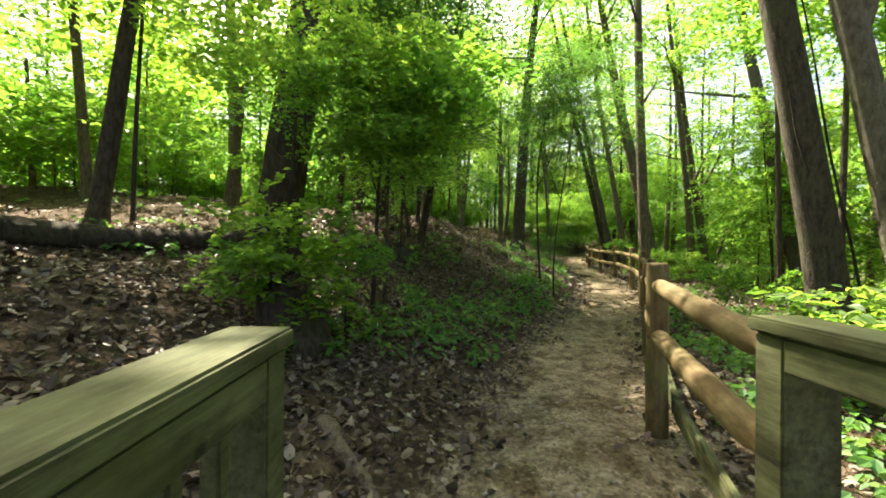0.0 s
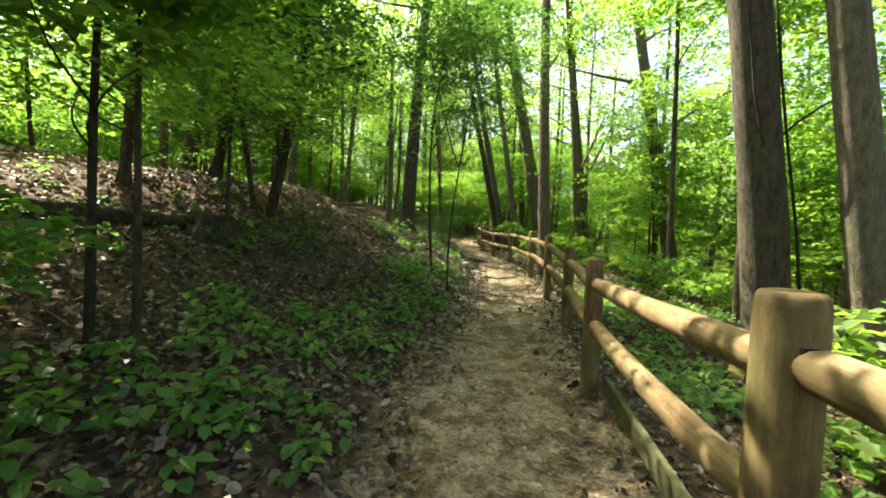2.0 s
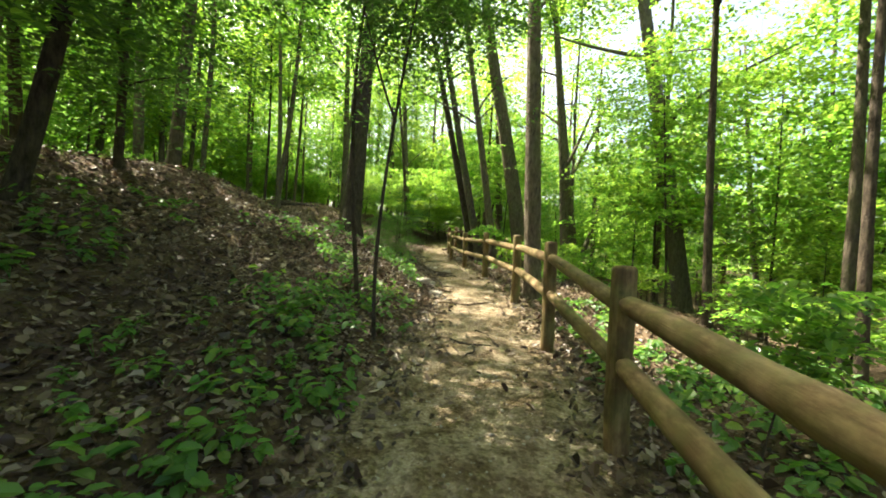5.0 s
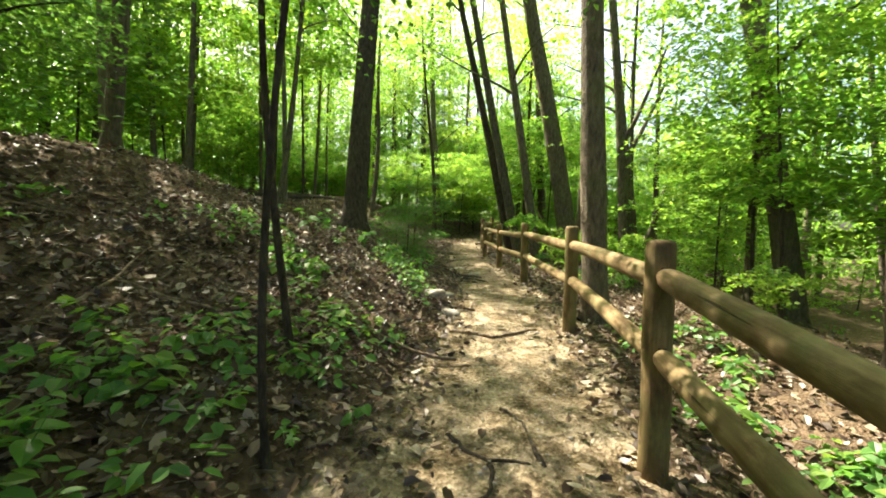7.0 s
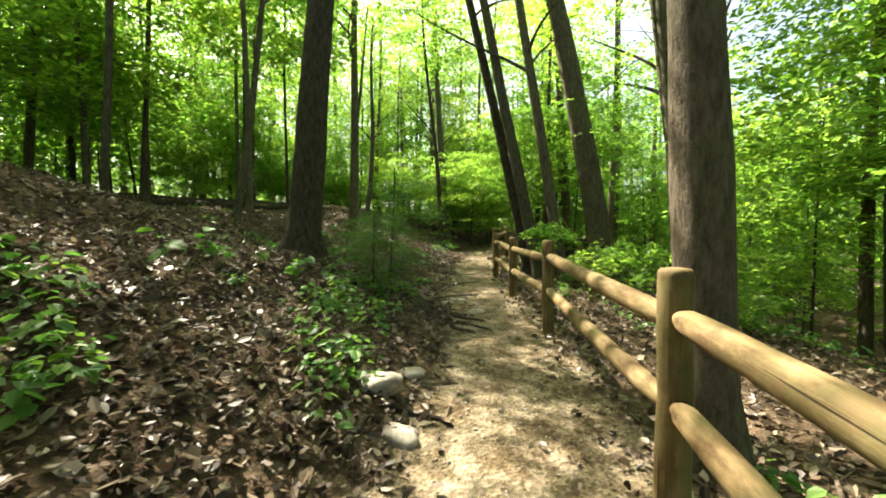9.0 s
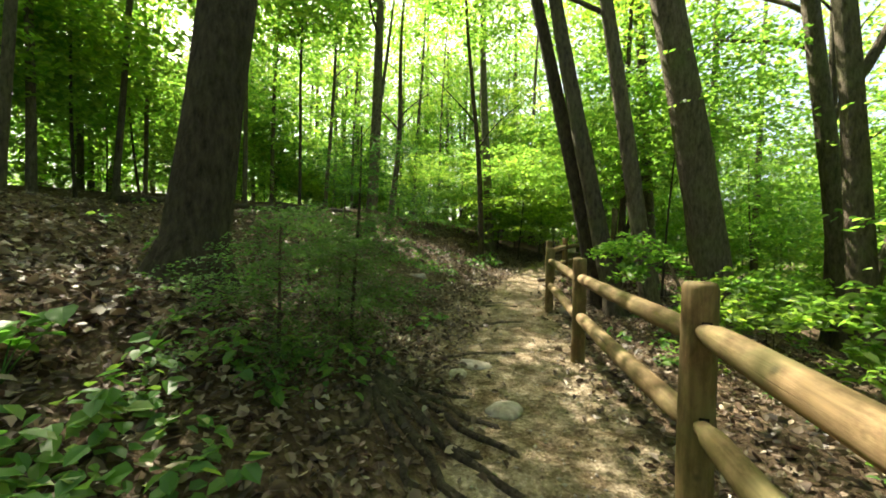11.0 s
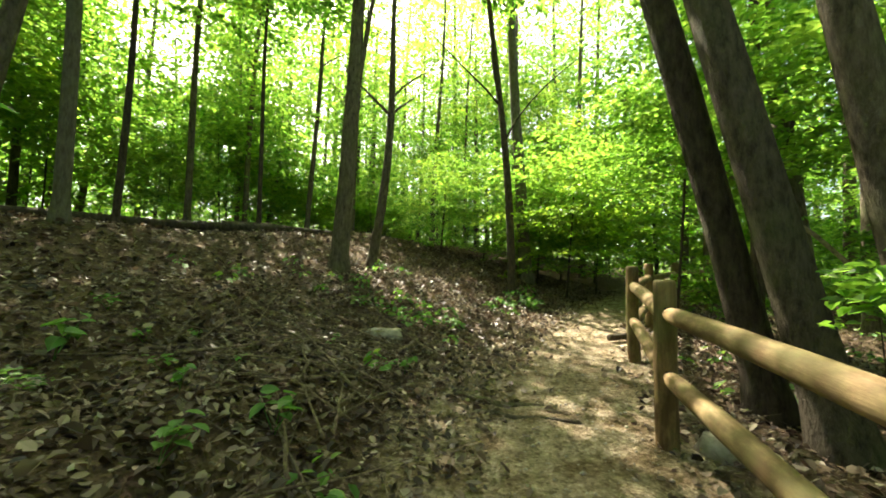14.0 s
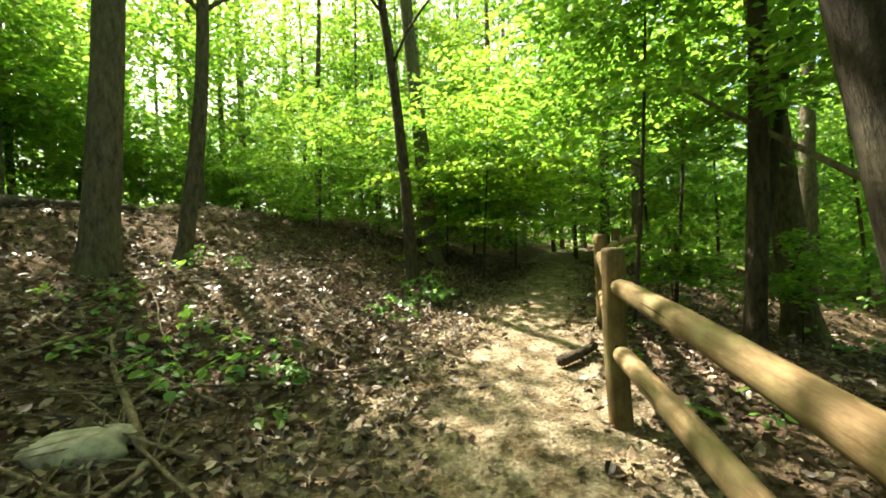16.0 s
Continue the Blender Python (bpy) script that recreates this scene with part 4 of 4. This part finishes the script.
g_st = np.random.default_rng(31)
for k in range(70):
    y = g_st.uniform(1, 26) if k < 34 else g_st.uniform(16, 25)
    x = float(np.interp(y, PY, PX)) - g_st.uniform(1.0, 4.5) if g_st.random() < 0.8 else float(np.interp(y, PY, PX)) + g_st.uniform(1.3, 3)
    stick(x, y, g_st.uniform(0.4, 1.6), g_st.uniform(0, 3.14), g_st.uniform(0.005, 0.018), 700 + k)


for k in range(26):
    stick(g_st.uniform(3.6, 5.3), g_st.uniform(19.6, 22.4), g_st.uniform(0.5, 1.7), g_st.normal(2.9, 0.45), g_st.uniform(0.005, 0.014), 800 + k, g_st.uniform(0.01, 0.08), twigs=3)


# ---------------------------------------------------------------- roots, stones, logs and brush
def roots(name, label, lines, material=BARK_DARK, r=0.035, seed=0):
    """Exposed roots that rise from the soil and dive back into it."""
    top_ob = tagged(new(name), label, "tree root")
    for k, ends in enumerate(lines):
        g = np.random.default_rng(seed + k)
        p = np.array(ends, float)
        w = np.linspace(0, 1, 14)
        seg = np.linspace(0, 1, len(p))
        x, y = np.interp(w, seg, p[:, 0]), np.interp(w, seg, p[:, 1])
        x, y = x + np.cumsum(g.normal(0, 0.012, 14)), y + np.cumsum(g.normal(0, 0.012, 14))
        rad = r * g.uniform(0.6, 1.2) * (1 - 0.6 * w)
        z = ground_z(x, y) - rad * 0.15 + 0.01
        z[0] -= 0.05
        z[-1] -= 0.06
        mesh_part("root", tubes_mesh("root", [tube(np.stack([x, y, z], 1), rad, 8, 0.1, seed=seed + k)], material), top_ob)
    return top_ob


roots("root_mass", "dark exposed roots spreading from the bank onto the trail", [
    [(4.75, 15.6), (5.2, 15.2), (5.75, 14.4)], [(4.75, 15.6), (5.3, 15.4), (5.78, 14.85)], [(4.8, 15.7), (5.4, 15.6), (5.78, 15.25)], [(4.7, 15.5), (5.0, 15.0), (5.1, 14.5)],
    [(4.7, 15.5), (4.85, 15.0), (4.6, 14.6)], [(4.8, 15.7), (5.2, 15.9), (5.6, 15.9)], [(4.75, 15.5), (5.15, 14.95), (5.5, 14.35)], [(4.75, 15.6), (5.1, 15.35), (5.6, 15.0)]], r=0.06, seed=900)
roots("trail_root", "root lying across the trodden trail as a step", [[(4.1, 11.5), (4.55, 11.12), (5.25, 11.3)]], TWIG, 0.04, 920)
roots("trail_root", "roots edging the bank beside the trail step", [[(4.0, 11.9), (4.2, 12.3), (4.5, 12.35)], [(4.1, 12.6), (4.45, 12.5), (4.75, 12.2)], [(4.25, 13.3), (4.6, 13.0), (4.95, 12.95)]], BARK_DARK, 0.04, 950)
roots("trail_root", "thin forked root in the trodden trail", [[(3.6, 9.5), (3.75, 9.15), (4.05, 9.02)], [(3.75, 9.15), (3.7, 8.9), (3.5, 8.8)], [(4.05, 9.02), (4.1, 9.4), (4.02, 9.7)]], BARK_DARK, 0.018, 925)
roots("trail_root", "dark root across the sunlit trail", [[(5.3, 16.95), (5.9, 17.05), (6.3, 17.0)]], BARK, 0.045, 930)
roots("trail_root", "dark roots stepping across the trail", [[(6.1, 19.9), (6.5, 19.75), (6.95, 19.68)], [(5.9, 20.3), (6.3, 20.1), (6.7, 20.1)], [(6.0, 18.5), (6.3, 18.65), (6.75, 18.6)]], BARK, 0.045, 935)
roots("trail_root", "short root at the trail edge", [[(0.25, 3.5), (0.85, 3.52)]], TWIG, 0.03, 945)
roots("bank_root", "grey root running down beside the footbridge", [[(-0.75, 2.5), (-0.5, 2.2), (-0.24, 2.0)]], TWIG, 0.06, 946)


def stone(x, y, sx, sy, sz, seed, label="grey stone set in the ground"):
    g = np.random.default_rng(seed)
    bm = bmesh.new()
    bmesh.ops.create_icosphere(bm, subdivisions=3, radius=1)
    off = Vector(g.uniform(0, 50, 3))
    for v in bm.verts:
        n = noise.noise(v.co * 1.3 + off) * 0.35 + noise.noise(v.co * 3.5 + off) * 0.1
        v.co = v.co * (1 + n)
        v.co = Vector((v.co.x * sx, v.co.y * sy, max(min(v.co.z, 0.7), -0.8) * sz))
    me = bpy.data.meshes.new("stone")
    for f in bm.faces:
        f.smooth = True
    bm.to_mesh(me)
    bm.free()
    me.materials.append(STONE)
    ob = new("stone", me)
    ob.matrix_world = pose(x, y, gz(x, y) + 0.15 * sz, 0, 0, g.uniform(0, 360))
    return tagged(ob, label, "stone", "stones")


for k, (x, y, a, b, c) in enumerate(((5.02, 21.5, 0.24, 0.15, 0.12), (5.79, 15.6, 0.17, 0.12, 0.05), (5.7, 16.7, 0.2, 0.12, 0.05), (5.5, 16.4, 0.12, 0.1, 0.05), (7.66, 19.35, 0.14, 0.1, 0.14), 
                                     (4.35, 12.2, 0.16, 0.1, 0.08), (4.2, 12.7, 0.2, 0.13, 0.1), (4.5, 13.1, 0.15, 0.1, 0.06))):
    stone(x, y, a, b, c, 960 + k)


def pebbles():
    g = np.random.default_rng(51)
    n = 3200
    y = g.uniform(0.9, 27, n)
    x = np.interp(y, PY, PX) + g.normal(0.1, 0.55, n)
    keep = (lateral(x, y) < 1.2) & (lateral(x, y) > -np.interp(y, EDGE_Y, EDGE_L))
    x, y = x[keep], y[keep]
    n = len(x)
    r = 0.006 + 0.016 * g.random(n) ** 3
    c = np.stack([x, y, ground_z(x, y) + 0.012], 1)
    base = np.array([[1, 0, 0], [0, 1, 0], [-1, 0, 0], [0, -1, 0], [0, 0, 0.6], [0, 0, -0.6]], float)
    v = c[:, None] + base[None] * r[:, None, None] * g.uniform(0.6, 1.3, (n, 6, 1))
    f = np.array([[0, 1, 4], [1, 2, 4], [2, 3, 4], [3, 0, 4], [1, 0, 5], [2, 1, 5], [3, 2, 5], [0, 3, 5]])
    f = (np.arange(n)[:, None, None] * 6 + f[None]).reshape(-1, 3)
    tagged(new("pebbles", raw_mesh("pebbles", v.reshape(-1, 3), f, STONE, True)), "small stones and grit on the dirt trail", "gravel", kind="stuff")


pebbles()


def fallen_log(a, b, r, material, label, seed, lift=0.6, ends=None):
    a, b = np.array(a, float), np.array(b, float)
    w = np.linspace(0, 1, 12)
    p = a + (b - a) * w[:, None]
    z = ground_z(p[:, 0], p[:, 1])
    z = np.linspace(z[0], z[-1], 12) * 0.5 + z * 0.5 + r * lift
    log = tagged(new("fallen_log"), label, "log")
    mesh_part("log_body", tubes_mesh("log_body", [tube(np.c_[p, z], np.full(12, r) * (1 - 0.2 * w), 14, 0.06, seed=seed)], material), log)
    if ends:
        d = Vector((*(a - b), 0)).normalized()
        bm = bmesh.new()
        bmesh.ops.create_cone(bm, cap_ends=True, segments=18, radius1=r * 0.97, radius2=r * 0.97, depth=0.02)
        m = Matrix.Translation((*a, z[0])) @ d.to_track_quat("Z", "Y").to_matrix().to_4x4()
        bmesh.ops.transform(bm, matrix=m, verts=bm.verts)
        part("cut_end", bm, ends, log, "pale yellow sawn end", smooth=False)
    return log


fallen_log((-4.6, 3.6), (-2.7, 6.7), 0.17, BARK_DARK, "dark mossy fallen log on the bank", 970, 0.1)
fallen_log((-2.6, 6.9), (-0.8, 8.6), 0.11, BARK_DARK, "dark fallen log on the bank", 971)
fallen_log((4.75, 5.25), (5.5, 5.2), 0.1, BARK, "sawn log lying beyond the fence", 972, 0.8, CUT)
fallen_log((6.4, 7.3), (8.2, 6.4), 0.07, BARK_DARK, "rotting log on the valley side", 973)
fallen_log((8.1, 22.5), (8.6, 22.8), 0.05, BARK_DARK, "broken log stub beside the fence", 974, 1.5)
fallen_log((-1.5, 21.5), (2.6, 26.5), 0.12, BARK_DARK, "long fallen trunk on the ridge", 975)
fallen_log((0.5, 25.2), (2.5, 26.8), 0.1, BARK_DARK, "fallen trunk on the ridge", 976)


def stump_or_lump(x, y, r, h, seed):
    g = np.random.default_rng(seed)
    hs = np.array([-0.2, 0.0, 0.12, 0.3, 0.6, 0.85, 1.0]) * h
    pts = np.stack([x + g.normal(0, 0.02, 7), y + g.normal(0, 0.02, 7), gz(x, y) + hs], 1)
    return tagged(new("stump", tubes_mesh("stump", [tube(pts, r * np.array([1.5, 1.35, 1.1, 0.95, 0.9, 0.8, 0.5]), 16, 0.12, seed=seed)], BARK_DARK)), "dark rotten stump or root-plate lump on the bank", "stump")


stump_or_lump(-1.45, 3.75, 0.32, 0.5, 980)
# a dark lump put in for the hollow under an overhanging root plate
stump_or_lump(-1.0, 8.0, 0.26, 0.2, 981)
roots("bank_root", "dark tangle of roots overhanging the bank", [[(-1.3, 7.7), (-0.9, 7.5), (-0.5, 7.6)], [(-1.1, 8.0), (-0.6, 7.9), (-0.3, 8.1)], [(-1.5, 7.6), (-1.2, 7.2), (-0.9, 7.0)], [(-1.0, 8.2), (-0.5, 8.4), (-0.1, 8.3)]], BARK_DARK, 0.07, 985)
g_br = np.random.default_rng(61)
for cx, cy, n in ((4.7, 19.9, 12), (5.15, 19.5, 8), (5.15, 21.3, 8), (4.6, 22.2, 10), (5.9, 24.2, 8), (3.9, 20.8, 8)):
    for k in range(n):
        stick(cx + g_br.normal(0, 0.45), cy + g_br.normal(0, 0.45), g_br.uniform(0.5, 1.7), g_br.uniform(0, 3.14), g_br.uniform(0.004, 0.014), int(g_br.integers(2000, 9000)), lift=g_br.uniform(0.01, 0.1))
stick(4.95, 22.0, 1.3, 2.2, 0.03, 71, label="thick pale dead branch on the slope")
stick(5.35, 21.3, 0.9, 1.4, 0.025, 72, label="thick curved dead branch on the slope")
stick(3.0, 9.42, 0.5, 0.7, 0.012, 73)

# young hemlocks above the root mass
for x, y, h in ((4.2, 15.2, 1.1), (4.2, 17.1, 1.4)):
    tree(x, y, 0.015, h, (0.04, -0.05), BARK_DARK, [(HEMLOCK[0], 0.5, 0, 0, 0.36)], "low dark hemlock seedling on the bank", "hemlocks on the bank", limbs=5)
tree(4.5, 16.2, 0.02, 2.0, (0.03, -0.05), BARK_DARK, [(HEMLOCK[1], 0.6, 0, 0, 0.45), (HEMLOCK[0], 0.3, 0.1, -0.2, 0.3)], "small dark hemlock above the exposed roots", "hemlocks on the bank", limbs=5)
# broad pale leaves on the bank
for k, (x, y, s) in enumerate(((2.95, 14.6, 1.6), (2.62, 14.2, 1.7), (2.95, 13.75, 1.5), (3.3, 14.4, 1.8), (2.5, 13.6, 1.6), (5.45, 18.35, 1.6), (5.2, 18.0, 1.5), (4.6, 18.4, 1.7), (4.4, 17.6, 1.5), (0.3, 6.2, 1.1), (0.0, 5.6, 1.1), (4.9, 18.9, 1.7))):
    ob = copy_thing(PLANTS[k % 5], pose(x, y, gz(x, y) + 0.03, 0, 0, 47 * k) @ Matrix.Scale(s, 4))
    tagged(ob, "tall broad-leaved plant on the bank", "plant", "ground plants")
# dead pale branch hanging beyond the fence, and the vine on the scarred tree
hang = tubes_mesh("dead_branch", [tube([(10.2, 24.0, 4.0), (10.27, 23.4, 3.55), (10.25, 22.9, 3.15), (10.33, 22.3, 2.65), (10.35, 21.7, 2.18), (10.5, 20.9, 1.3), (10.6, 20.2, 0.2)], [0.012, 0.02, 0.025, 0.028, 0.03, 0.032, 0.035], 7, 0.06, seed=3)], TWIG)
tagged(new("dead_branch", hang), "pale dead branch leaning beyond the fence", "branch")
w_ = np.linspace(0, 1, 16)
vine = tubes_mesh("vine", [tube(np.stack([6.02 - 1.0 * w_ + 0.05 * np.sin(w_ * 9), 5.42 + 0.02 * w_ + 0.04 * np.cos(w_ * 7), gz(6.02, 5.42) - 0.05 + 5.2 * w_], 1), 0.022 * (1 - 0.5 * w_), 6, 0.08, seed=4),
                           tube(np.stack([5.5 - 0.95 * w_ - 0.12 * np.sin(w_ * 5), 5.42 + 0.05 * w_, gz(5.5, 5.4) + 1.9 + 2.6 * w_], 1), 0.014 * (1 - 0.4 * w_), 6, 0.08, seed=5)], BARK_DARK)
tagged(new("vine", vine), "dark woody vine climbing the scarred tree", "vine")
